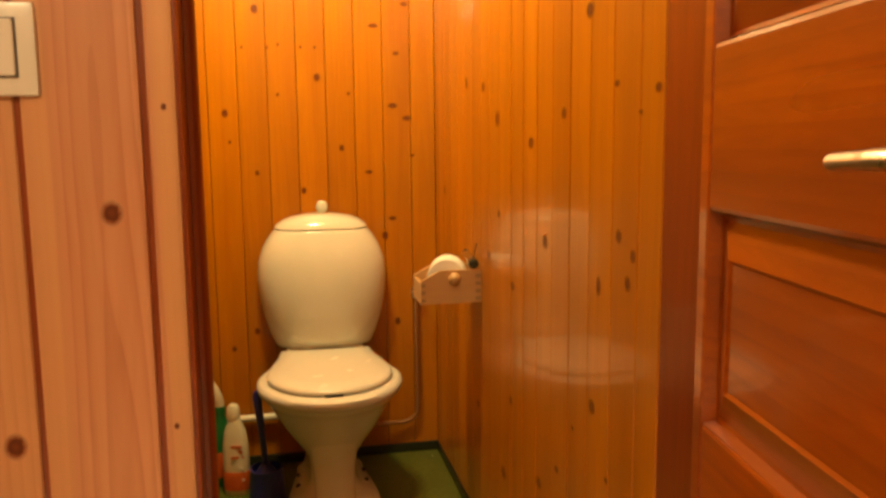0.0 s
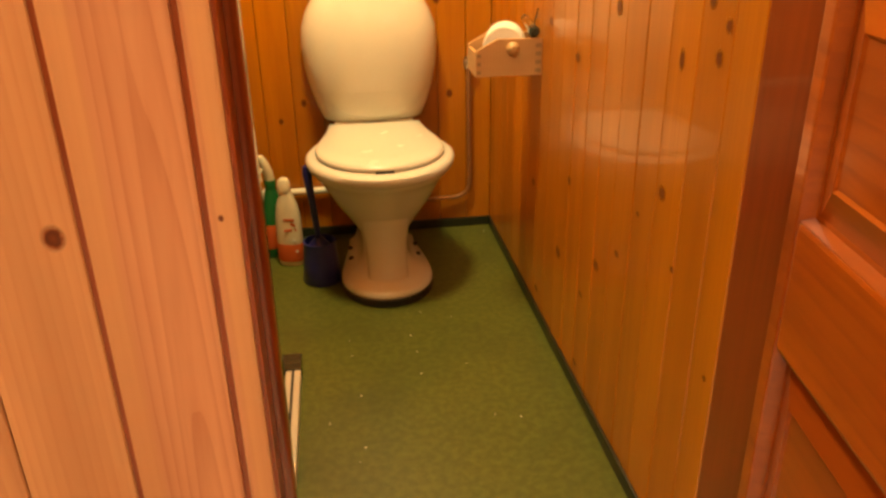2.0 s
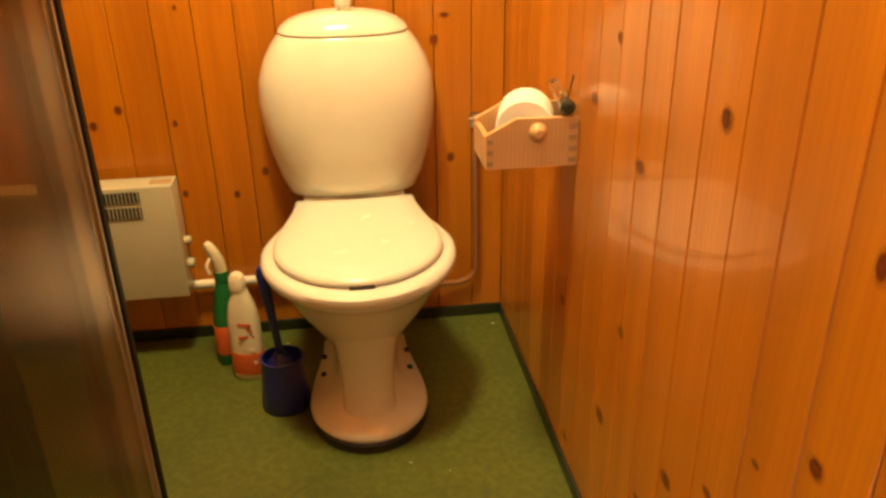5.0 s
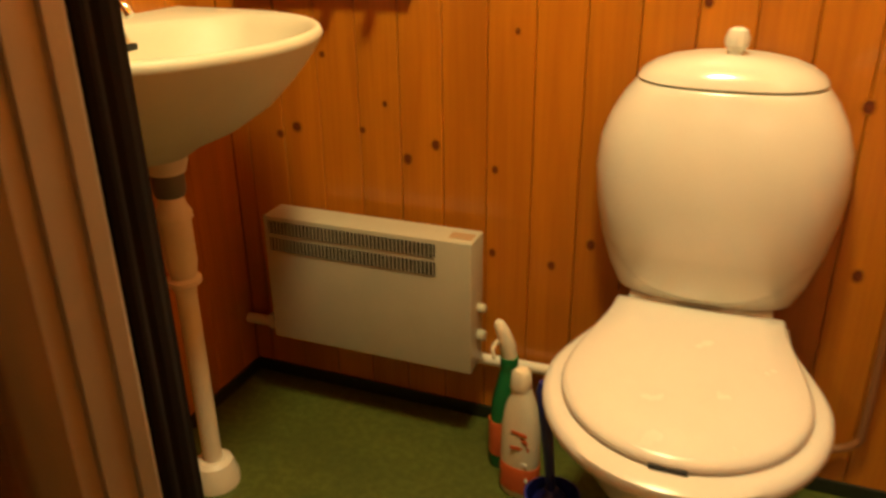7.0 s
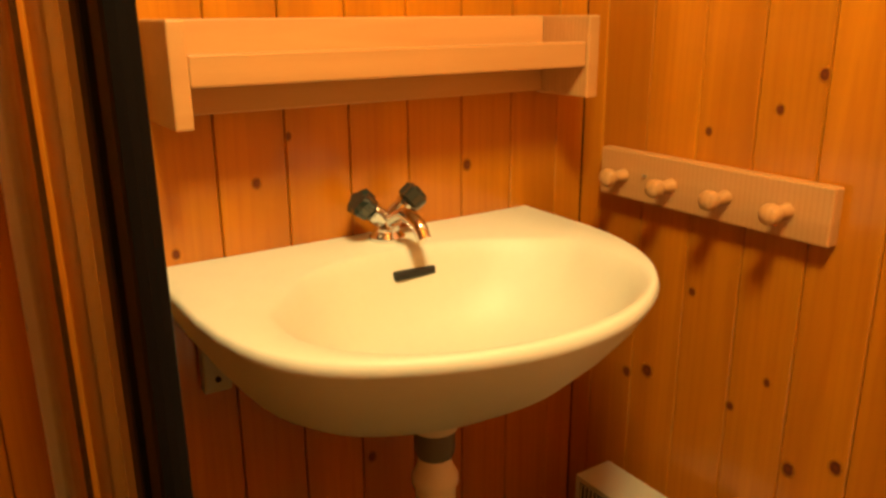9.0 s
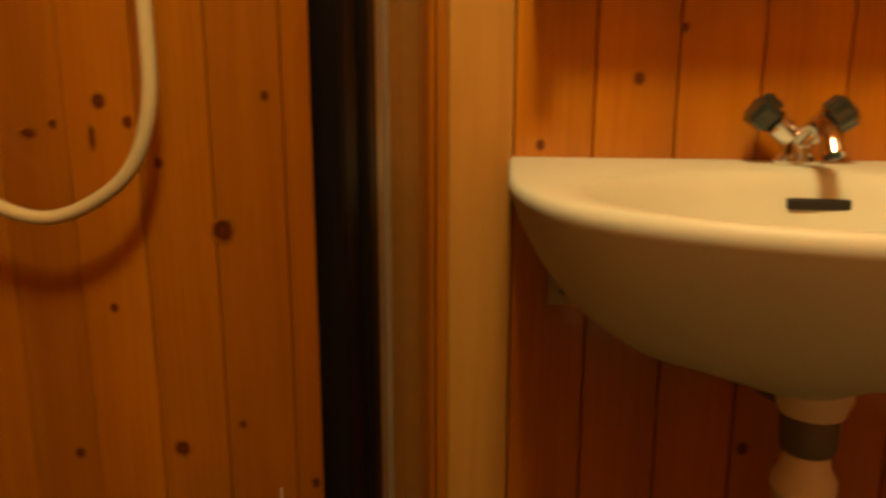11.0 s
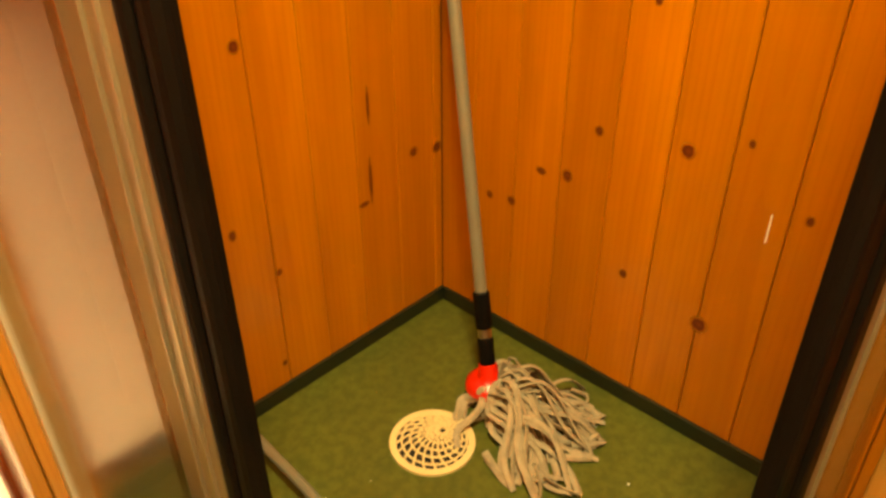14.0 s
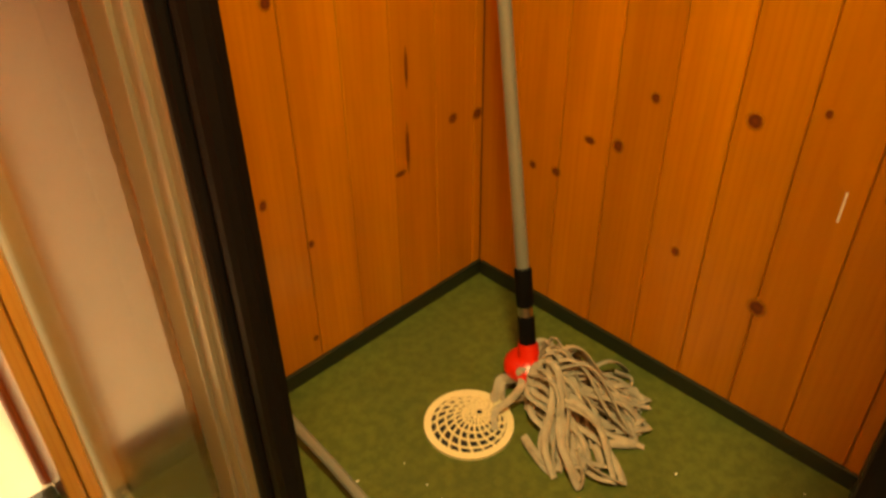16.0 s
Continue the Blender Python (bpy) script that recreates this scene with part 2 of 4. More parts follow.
# ---- mesh tools ----
def part(name, bm, mat, parent=None, label="", smooth=False, angle=35):
    bmesh.ops.recalc_face_normals(bm, faces=bm.faces)
    me = bpy.data.meshes.new(name)
    if smooth:
        for f in bm.faces:
            f.smooth = True
        for e in bm.edges:
            if len(e.link_faces) == 2 and e.calc_face_angle(0) > radians(angle):
                e.smooth = False
    bm.to_mesh(me)
    bm.free()
    me.materials.append(mat)
    ob = new(name, me)
    if parent is not None:
        ob.parent = parent
    if label:
        ob["label"] = label
    return ob


def thing(name, label, category, group="", kind=""):
    return tagged(new(name), label, category, group, kind)


def box(x0, x1, y0, y1, z0, z1, bevel=0.0, bm=None, segs=2):
    b = bmesh.new()
    vs = [b.verts.new((x, y, z)) for x in (x0, x1) for y in (y0, y1) for z in (z0, z1)]
    for q in ((0, 1, 3, 2), (4, 6, 7, 5), (0, 4, 5, 1), (2, 3, 7, 6), (0, 2, 6, 4), (1, 5, 7, 3)):
        b.faces.new([vs[i] for i in q])
    if bevel:
        bmesh.ops.bevel(b, geom=list(b.edges), offset=bevel, segments=segs, affect="EDGES", profile=0.6)
    if bm is None:
        return b
    me = bpy.data.meshes.new("tmp")
    b.to_mesh(me)
    b.free()
    bm.from_mesh(me)
    bpy.data.meshes.remove(me)
    return bm


def loft(rings, cap0=True, cap1=True, bm=None):
    bm = bm or bmesh.new()
    vr = [[bm.verts.new(p) for p in r] for r in rings]
    n = len(vr[0])
    for a, b in zip(vr, vr[1:]):
        for i in range(n):
            bm.faces.new((a[i], a[(i + 1) % n], b[(i + 1) % n], b[i]))
    if cap0:
        bm.faces.new(list(reversed(vr[0])))
    if cap1:
        bm.faces.new(vr[-1])
    return bm


def lathe(profile, x=0.0, y=0.0, n=28, bm=None):
    return loft([[(x + r * math.cos(2 * math.pi * i / n), y + r * math.sin(2 * math.pi * i / n), z) for i in range(n)] for r, z in profile], bm=bm)


def tube(points, radius, n=10, bm=None, flat=1.0):
    """A round bar along points; radius one number or one for each point."""
    pts = [Vector(p) for p in points]
    rad = radius if isinstance(radius, (list, tuple)) else [radius] * len(pts)
    rings, side = [], None
    for i, p in enumerate(pts):
        d = (pts[min(i + 1, len(pts) - 1)] - pts[max(i - 1, 0)]).normalized()
        if side is None:
            side = d.cross(Vector((0, 0, 1)) if abs(d.z) < 0.9 else Vector((0, 1, 0))).normalized()
        side = (side - d * side.dot(d)).normalized()
        up = d.cross(side)
        rings.append([p + rad[i] * (math.cos(a) * side + flat * math.sin(a) * up) for a in (2 * math.pi * k / n for k in range(n))])
    return loft(rings, bm=bm)


def bend(points, steps=8):
    """A smooth line through points."""
    pts = [Vector(p) for p in points]
    ext = [2 * pts[0] - pts[1]] + pts + [2 * pts[-1] - pts[-2]]
    out = []
    for i in range(1, len(ext) - 2):
        a, b, c, d = ext[i - 1:i + 3]
        for k in range(steps):
            t = k / steps
            out.append(0.5 * (2 * b + (c - a) * t + (2 * a - 5 * b + 4 * c - d) * t * t + (3 * b - a - 3 * c + d) * t ** 3))
    return out + [pts[-1]]


def plank_mesh(width, height, thick=0.012, chamfer=0.0015, gap=0.0007):
    """One board, front face at depth 0 towards -v, from u=0 to width, standing on z=0."""
    bm = bmesh.new()
    prof = [(gap, thick), (gap, chamfer * 1.2), (gap + chamfer, 0.0), (width - gap - chamfer, 0.0), (width - gap, chamfer * 1.2), (width - gap, thick)]
    loft([[(u, v, z) for u, v in prof] for z in (0.0, height)], bm=bm)
    bmesh.ops.recalc_face_normals(bm, faces=bm.faces)
    me = bpy.data.meshes.new("plank")
    bm.to_mesh(me)
    bm.free()
    return me


def board_wall(wall, start, direction, inward, length, z0, z1, mat, pitch=0.0885, phase=0.0):
    """Upright boards side by side along a wall, as parts of it."""
    u, cache, sway = -phase, {}, random.Random(int(length * 1000))
    rot = Matrix((Vector((*direction, 0)), Vector((-inward[0], -inward[1], 0)), Vector((0, 0, 1)))).transposed().to_4x4()
    while u < length - 0.004:
        a, b = max(u, 0.0), min(u + pitch, length)
        w = round(b - a, 4)
        if w > 0.006:
            if w not in cache:
                cache[w] = plank_mesh(w, z1 - z0)
                cache[w].materials.append(mat)
            ob = new("plank", cache[w])
            ob.parent = wall
            ob.matrix_local = Matrix.Translation((start[0] + direction[0] * a, start[1] + direction[1] * a, z0)) @ rot @ Matrix.Rotation(radians(sway.uniform(-0.45, 0.45)), 4, "Z")
        u += pitch


# ---- structure ----
floor = tagged(part("floor", box(WEST - 0.05, EAST + 0.05, 0.885, NORTH + 0.05, -0.06, 0.0), VINYL), "green speckled sheet vinyl floor of the washroom", "floor", kind="structure")
hall_floor = tagged(part("floor_hall", box(-1.6, 1.5, -1.9, 0.88, -0.06, -0.004), HALLFLOOR), "pale white floor of the hallway", "floor", kind="structure")
sill = tagged(part("threshold", box(-0.077, 0.489, 0.868, 0.896, -0.01, 0.008, 0.003), COVE), "dark green threshold strip in the doorway", "threshold", kind="structure")
# ceiling out of view, added to close the room; its finish is made up
ceiling = tagged(part("ceiling", box(WEST - 0.1, EAST + 0.1, 0.8, NORTH + 0.1, TOP, TOP + 0.05), CEILING), "unseen washroom ceiling, pine colour darkened against bounced light", "ceiling", kind="structure")
# hall ceiling out of view, added to close the hallway
ceiling_hall = tagged(part("ceiling_hall", box(-1.6, 1.5, -1.9, 0.8, TOP + 0.1, TOP + 0.15), WALLPAPER), "unseen added ceiling closing the hallway, pale", "ceiling", kind="structure")


def wall(name, dims, label, mat=GAP):
    return tagged(part(name, box(*dims), mat), label, "wall", kind="structure")


B = 0.012
wall_north = wall("wall_north", (WEST - 0.1, EAST + 0.1, NORTH + B, NORTH + 0.1, 0.0, TOP), "wall of upright varnished pine boards behind the toilet")
wall_east = wall("wall_east", (EAST + B, EAST + 0.1, SOUTH, NORTH + B, 0.0, TOP), "glossy varnished pine board wall beside the toilet")
wall_west = wall("wall_west", (WEST - 0.1, WEST - B, SOUTH - 0.1, NORTH + B, 0.0, TOP), "varnished pine board wall behind the washbasin and shower")
JX, HX = -0.078, 0.490
wall_south = wall("wall_south", (WEST - B, JX - 0.022, HALL + 0.02, SOUTH - B, 0.0, TOP), "varnished pine board wall at the back of the shower")
wall_over_door = wall("wall_over_door", (JX - 0.022, HX + 0.022, HALL + 0.02, SOUTH - B, 1.98, TOP), "boarded wall above the doorway")
wall_hinge = wall("wall_hinge", (HX + 0.022, 1.5, HALL + 0.02, SOUTH - 0.001, 0.0, TOP), "boarded wall beside the door hinges")
# three unseen walls added to close the hall and shape its bounced light
wall_hall_back = wall("wall_hall_back", (-1.6, 1.5, -1.95, -1.9, 0.0, TOP + 0.1), "unseen added hallway wall with pinkish pine boards", WALLPAPER)
wall_hall_west = wall("wall_hall_west", (-1.65, -1.6, -1.95, 0.8, 0.0, TOP + 0.1), "unseen added hallway wall with pinkish pine boards", WALLPAPER)
wall_hall_east = wall("wall_hall_east", (1.5, 1.55, -1.95, 0.9, 0.0, TOP + 0.1), "unseen added hallway wall with pinkish pine boards", WALLPAPER)
wall_hall_north = wall("wall_hall_north", (-1.6, WEST - B, HALL + 0.02, HALL + 0.08, 0.0, TOP + 0.1), "hallway wall beside the washroom")


def cove(name, dims, at):
    """The sheet vinyl turned up at the foot of a wall."""
    return tagged(part(name, box(*dims, 0.003), COVE), "dark green vinyl upstand along the wall foot", "baseboard", kind="structure")


cove("baseboard", (WEST, EAST, NORTH - 0.006, NORTH + 0.004, 0, 0.031), 0)
cove("baseboard", (EAST - 0.006, EAST + 0.004, SOUTH, NORTH - 0.0065, 0, 0.031), 0)
cove("baseboard", (WEST - 0.004, WEST + 0.006, SOUTH + 0.0065, NORTH - 0.0065, 0, 0.031), 0)
cove("baseboard", (WEST, JX - 0.01, SOUTH - 0.004, SOUTH + 0.006, 0, 0.031), 0)


# doorway lining and casings
tagged(part("door_frame", box(JX - 0.022, JX, HALL + 0.0025, SOUTH + 0.004, 0, 1.98, 0.002), JAMB), "red-brown varnished door lining", "door frame", kind="structure")
tagged(part("door_frame", box(HX, HX + 0.022, HALL, SOUTH - 0.002, 0, 1.98, 0.002), JAMB), "red-brown varnished door lining", "door frame", kind="structure")
tagged(part("door_frame", box(JX, HX, HALL, SOUTH, 1.958, 1.98, 0.002), JAMB), "red-brown varnished door lining", "door frame", kind="structure")
tagged(part("trim", tube([(JX + 0.001, HALL + 0.05, 0.0), (JX + 0.001, HALL + 0.05, 1.958)], 0.0105, 12), JAMB, smooth=True), "dark red rounded door stop bead", "door stop", kind="structure")
tagged(part("trim", box(-0.1090, -0.0825, HALL - 0.001, HALL + 0.02, 0, 2.0, 0.004), CASING), "narrow pinkish pine casing strip", "trim", kind="structure")
tagged(part("trim", box(-0.2175, -0.1147, HALL - 0.002, HALL + 0.02, 0, 2.05, 0.004), CASING), "wide knotty pinkish pine door casing", "trim", kind="structure")
tagged(part("trim", box(-0.098, -0.0785, SOUTH - 0.003, SOUTH + 0.016, 0.03, 2.02, 0.004), TRIM), "pale pine casing strip inside the doorway", "trim", kind="structure")
tagged(part("trim", box(-0.158, -0.100, SOUTH - 0.003, SOUTH + 0.012, 0.03, 2.02, 0.003), TRIM), "pale pine casing board inside the doorway", "trim", kind="structure")
for u0, u1 in ((-0.1160, -0.1078), (-0.2235, -0.2165)):
    tagged(part("trim", box(u0, u1, HALL + 0.003, HALL + 0.019, 0, 2.0), JAMB), "dark red groove strip between the hallway boards", "trim", kind="structure")
tagged(part("trim", box(WEST - 0.003, WEST + 0.014, 1.752, 1.824, 0.03, 2.1, 0.003), TRIM), "pale pine upright board beside the shower glass", "trim", kind="structure")


# ---- toilet ----
TX = 0.118


def egg(hw, yf, yc, yb, hwb, z, n=24, cx=TX):
    """A seat-shaped outline: half an ellipse in front, drawn in towards the back."""
    out = []
    for i in range(n + 1):
        a = math.pi * i / n
        out.append((cx + hw * math.cos(a), yc - (yc - yf) * math.sin(a), z))
    m = n // 2
    for i in range(1, m + 1):
        t = i / m
        s = t * t * (3 - 2 * t)
        out.append((cx - hw + (hw - hwb) * s, yc + (yb - yc) * t, z))
    for i in range(0, m):
        t = 1 - i / m
        s = t * t * (3 - 2 * t)
        out.append((cx + hw - (hw - hwb) * s, yc + (yb - yc) * t, z))
    return out


def toilet():
    top = thing("toilet", "white porcelain toilet with closed lid and egg-shaped cistern", "toilet")
    part("floor_gasket", loft([egg(0.129, 1.965, 2.12, 2.36, 0.10, z) for z in (0.0, 0.020)]), DARK, top, "black gasket under the foot")
    rings = [egg(0.127, 1.976, 2.12, 2.36, 0.10, 0.018), egg(0.129, 1.974, 2.12, 2.36, 0.10, 0.022), egg(0.129, 1.974, 2.12, 2.36, 0.10, 0.030), egg(0.124, 1.983, 2.128, 2.36, 0.097, 0.039),
             egg(0.086, 2.022, 2.145, 2.36, 0.080, 0.052), egg(0.064, 2.062, 2.16, 2.36, 0.07, 0.085), egg(0.064, 2.085, 2.17, 2.37, 0.07, 0.125),
             egg(0.072, 2.083, 2.17, 2.38, 0.075, 0.16), egg(0.098, 2.06, 2.17, 2.39, 0.09, 0.20), egg(0.134, 2.032, 2.17, 2.40, 0.11, 0.25),
             egg(0.160, 2.008, 2.17, 2.41, 0.13, 0.295), egg(0.172, 1.988, 2.17, 2.42, 0.142, 0.318), egg(0.184, 1.972, 2.17, 2.44, 0.15, 0.330), egg(0.185, 1.970, 2.17, 2.46, 0.15, 0.350)]
    bm = loft(rings)
    # flat-faced column that runs down to the flared foot
    loft([egg(0.058, 2.012, 2.05, 2.30, 0.055, 0.036, 16), egg(0.054, 2.036, 2.07, 2.30, 0.055, 0.075, 16), egg(0.057, 2.050, 2.09, 2.30, 0.06, 0.14, 16), egg(0.066, 2.052, 2.10, 2.30, 0.07, 0.19, 16), egg(0.080, 2.048, 2.12, 2.30, 0.08, 0.235, 16)], bm=bm)
    part("pan", bm, PORCELAIN, top, smooth=True, angle=60)
    part("cistern_neck", box(TX - 0.12, TX + 0.12, 2.40, NORTH - 0.012, 0.30, 0.40, 0.012), PORCELAIN, top, smooth=True)
    part("seat", loft([egg(0.186, 1.962, 2.175, 2.40, 0.14, 0.340), egg(0.199, 1.947, 2.175, 2.405, 0.145, 0.347), egg(0.203, 1.942, 2.175, 2.405, 0.146, 0.358), egg(0.201, 1.944, 2.175, 2.405, 0.145, 0.369), egg(0.190, 1.957, 2.175, 2.40, 0.14, 0.376)]), SEATWHITE, top, "white plastic seat ring", smooth=True, angle=50)
    lid = part("lid", loft([egg(0.164, 1.986, 2.165, 2.402, 0.134, 0.377), egg(0.173, 1.976, 2.165, 2.404, 0.138, 0.381), egg(0.174, 1.975, 2.165, 2.404, 0.138, 0.386), egg(0.172, 1.977, 2.165, 2.404, 0.138, 0.390), egg(0.163, 1.987, 2.165, 2.400, 0.132, 0.396), egg(0.12, 2.04, 2.17, 2.38, 0.10, 0.399)]), SEATWHITE, top, "closed white plastic lid", smooth=True, angle=50)
    part("finger_notch", box(TX - 0.024, TX + 0.024, 1.973, 1.99, 0.3765, 0.383, 0.002), DARK, lid, "dark finger notch")
    for s in (-1, 1):
        part("hinge", tube([(TX + s * 0.055 - 0.02, 2.403, 0.392), (TX + s * 0.055 + 0.02, 2.403, 0.392)], 0.010, 12), SEATWHITE, top, smooth=True)
        for y in (2.275, 2.20):
            part("bolt", lathe([(0.007, 0.045 if y > 2.25 else 0.042), (0.007, 0.050), (0.004, 0.053)], TX + s * 0.098, y, 10), DARK, top, "dark fixing bolt")
    prof = [(0.396, 0.140, 2.400), (0.402, 0.147, 2.388), (0.44, 0.163, 2.372), (0.50, 0.180, 2.352), (0.56, 0.191, 2.342), (0.62, 0.195, 2.340), (0.67, 0.190, 2.345), (0.71, 0.176, 2.354), (0.74, 0.159, 2.364), (0.762, 0.142, 2.372), (0.765, 0.139, 2.375)]
    fine = []
    for (za, wa, ya), (zb, wb, yb2) in zip(prof, prof[1:]):
        n = 8 if 0.40 < zb < 0.51 else 2
        fine += [(za + (zb - za) * k / n, wa + (wb - wa) * k / n, ya + (yb2 - ya) * k / n) for k in range(n)]
    prof = fine + prof[-1:]

    def dee(z, hw, yf, n=28, e=2.6):
        yb = NORTH - 0.014
        pts = []
        for i in range(n + 1):
            a = math.pi * i / n
            c, s = math.cos(a), math.sin(a)
            x = 1.028 * hw * math.copysign(abs(c) ** (2 / e), c)
            # the bulging front ends below in a rounded apron
            step = min(max((0.418 + 0.10 * (abs(x) / 0.165) ** 3 - z) / 0.010, 0.0), 1.0) if z < 0.6 else 0.0
            pts.append((TX + x, yb - (yb - yf) * abs(s) ** (2 / e) + 0.009 * abs(s) * step * step * (3 - 2 * step), z))
        return pts

    cis = part("cistern", loft([dee(*p) for p in prof]), PORCELAIN, top, smooth=True, angle=60)
    lidp = [(0.7665, 0.138, 2.376), (0.770, 0.140, 2.373), (0.780, 0.133, 2.377), (0.793, 0.114, 2.387), (0.803, 0.088, 2.400), (0.810, 0.050, 2.42), (0.8125, 0.018, 2.44)]
    clid = part("cistern_lid", loft([dee(*p) for p in lidp]), PORCELAIN, top, smooth=True, angle=60)
    part("pull_knob", lathe([(0.013, 0.808), (0.012, 0.817), (0.0175, 0.825), (0.0185, 0.836), (0.014, 0.848), (0.008, 0.852)], TX + 0.003, 2.44, 12), PORCELAIN, top, "white pull knob", smooth=True, angle=25)
    return top


toilet()


# ---- washbasin ----
SY, SD, SW = 2.105, 0.430, 0.285


def dish(scale_x, scale_y, z, back=0.002, n=36, shift=0.0):
    """A washbasin outline: straight at the wall, bowed in front."""
    pts = []
    for i in range(n + 1):
        v = -1 + 2 * i / n
        v = math.copysign(1 - (1 - abs(v)) ** 1.6, v)
        d = SD * (1 - (0.34 + 0.08 * v) * v * v) * (1 - abs(v) ** 9) ** 0.22
        pts.append((WEST + back + shift + (d - back) * scale_x, SY + SW * v * scale_y, z))
    for i in range(1, 6):
        v = 1 - 2 * i / 6
        pts.append((WEST + back + shift, SY + SW * v * scale_y, z))
    return pts


def washbasin():
    top = thing("washbasin", "white porcelain wall-hung washbasin on the pine boards", "washbasin")
    def oval(rx, ry, z, cx=WEST + 0.246, e=2.1):
        out = []
        for x, y, _ in dish(1.0, 1.0, z):
            a = math.atan2((y - SY) / SW, (x - WEST - 0.24) / 0.23)
            c, q = math.cos(a), math.sin(a)
            k = (abs(c) ** e + abs(q) ** e) ** (-1 / e)
            # small soap recess scooped into the rear rim
            k *= 1 + (0.10 if rx > 0.145 else 0.0) * math.exp(-((a - 1.92) / 0.10) ** 2)
            out.append((cx + rx * k * c, SY + ry * k * q, z))
        return out

    rings = [dish(0.26, 0.13, 0.656, 0.09), dish(0.36, 0.24, 0.662, 0.07), dish(0.52, 0.46, 0.680), dish(0.66, 0.65, 0.706), dish(0.79, 0.80, 0.743), dish(0.885, 0.90, 0.783), dish(0.955, 0.962, 0.818), dish(0.990, 0.990, 0.841),
             dish(1.0, 1.0, 0.849), dish(0.991, 0.998, 0.856), dish(0.985, 0.985, 0.8585), oval(0.166, 0.224, 0.8575), oval(0.160, 0.217, 0.853), oval(0.153, 0.207, 0.838), oval(0.140, 0.190, 0.806), oval(0.118, 0.160, 0.768), oval(0.082, 0.110, 0.743), oval(0.03, 0.035, 0.736, WEST + 0.235)]
    part("basin", loft(rings), SINKWHITE, top, smooth=True, angle=70)
    part("overflow_slot", box(WEST + 0.084, WEST + 0.1055, 2.094, 2.154, 0.820, 0.831, 0.003), DARK, top, "dark overflow slot")
    part("drain_ring", lathe([(0.024, 0.737), (0.024, 0.7405), (0.015, 0.741)], WEST + 0.235, SY, 20), CHROME, top, "chrome drain ring", smooth=True)
    for y in (1.885, 2.325):
        # darker enamel stands in for the shade under the basin
        part("wall_bracket", box(WEST + 0.001, WEST + 0.018, y - 0.018, y + 0.018, 0.690, 0.76, 0.004), ENAMEL, top)
        part("screw", tube([(WEST + 0.017, y, 0.708), (WEST + 0.020, y, 0.708)], 0.004, 8), DARK, top, "dark screw head")
    return top


washbasin()


def waste_pipe():
    top = thing("waste_pipe", "white plastic waste pipe with grey coupling standing on the green floor", "waste pipe")
    x, y = -0.718, 2.118
    part("collar", lathe([(0.036, 0.670), (0.036, 0.650), (0.030, 0.632)], x, y), WHITEPIPE, top, smooth=True)
    part("coupling", lathe([(0.024, 0.634), (0.027, 0.626), (0.027, 0.602), (0.024, 0.592)], x, y), GREY, top, "grey metal coupling", smooth=True)
    part("lever", tube([(x - 0.02, y - 0.01, 0.628), (x - 0.055, y - 0.03, 0.63)], 0.005, 8), GREY, top)
    part("trap_body", lathe([(0.020, 0.594), (0.024, 0.575), (0.031, 0.562), (0.031, 0.552), (0.027, 0.545), (0.027, 0.47), (0.024, 0.452), (0.021, 0.444), (0.030, 0.441), (0.030, 0.432), (0.021, 0.426), (0.018, 0.41)], x, y), WHITEPIPE, top, smooth=True, angle=30)
    part("pipe", lathe([(0.018, 0.412), (0.018, 0.03)], x, y), WHITEPIPE, top, smooth=True)
    part("floor_collar", lathe([(0.046, 0.0), (0.046, 0.018), (0.036, 0.05), (0.026, 0.056)], x, y), WHITEPIPE, top, smooth=True, angle=30)


waste_pipe()


def mixer_tap():
    top = thing("basin_tap", "chrome two-handle basin tap with dark smoked knobs", "tap")
    x, y, z = -0.830, 2.118, 0.859
    part("base", lathe([(0.024, z - 0.006), (0.024, z + 0.004), (0.017, z + 0.012), (0.016, z + 0.026), (0.012, z + 0.034)], x, y), CHROME, top, smooth=True)
    for s in (-1, 1):
        d = Vector((0.12, s * 0.78, 0.62)).normalized()
        a = Vector((x, y, z + 0.022))
        arm = part("arm", tube([a, a + 0.030 * d], [0.012, 0.013], 14), CHROME, top, smooth=True)
        part("collar", tube([a + 0.030 * d, a + 0.035 * d, a + 0.036 * d], [0.013, 0.0155, 0.014], 14), CHROME, arm, smooth=True)
        bm = bmesh.new()
        side = d.cross(Vector((1, 0, 0))).normalized()
        up = d.cross(side)
        rings = []
        for k, r in ((0.036, 0.010), (0.040, 0.017), (0.056, 0.018), (0.061, 0.013)):
            rings.append([a + k * d + r * (1 + 0.13 * math.cos(5 * t)) * (math.cos(t) * side + math.sin(t) * up) for t in (2 * math.pi * i / 40 for i in range(40))])
        part("knob", loft(rings, bm=bm), SMOKE, top, "dark smoked plastic knob", smooth=True)
    part("spout", tube(bend([(x, y, z + 0.018), (x + 0.04, y + 0.003, z + 0.040), (x + 0.070, y + 0.005, z + 0.034), (x + 0.084, y + 0.006, z + 0.016)]), 0.0095, 12), CHROME, top, smooth=True)


mixer_tap()


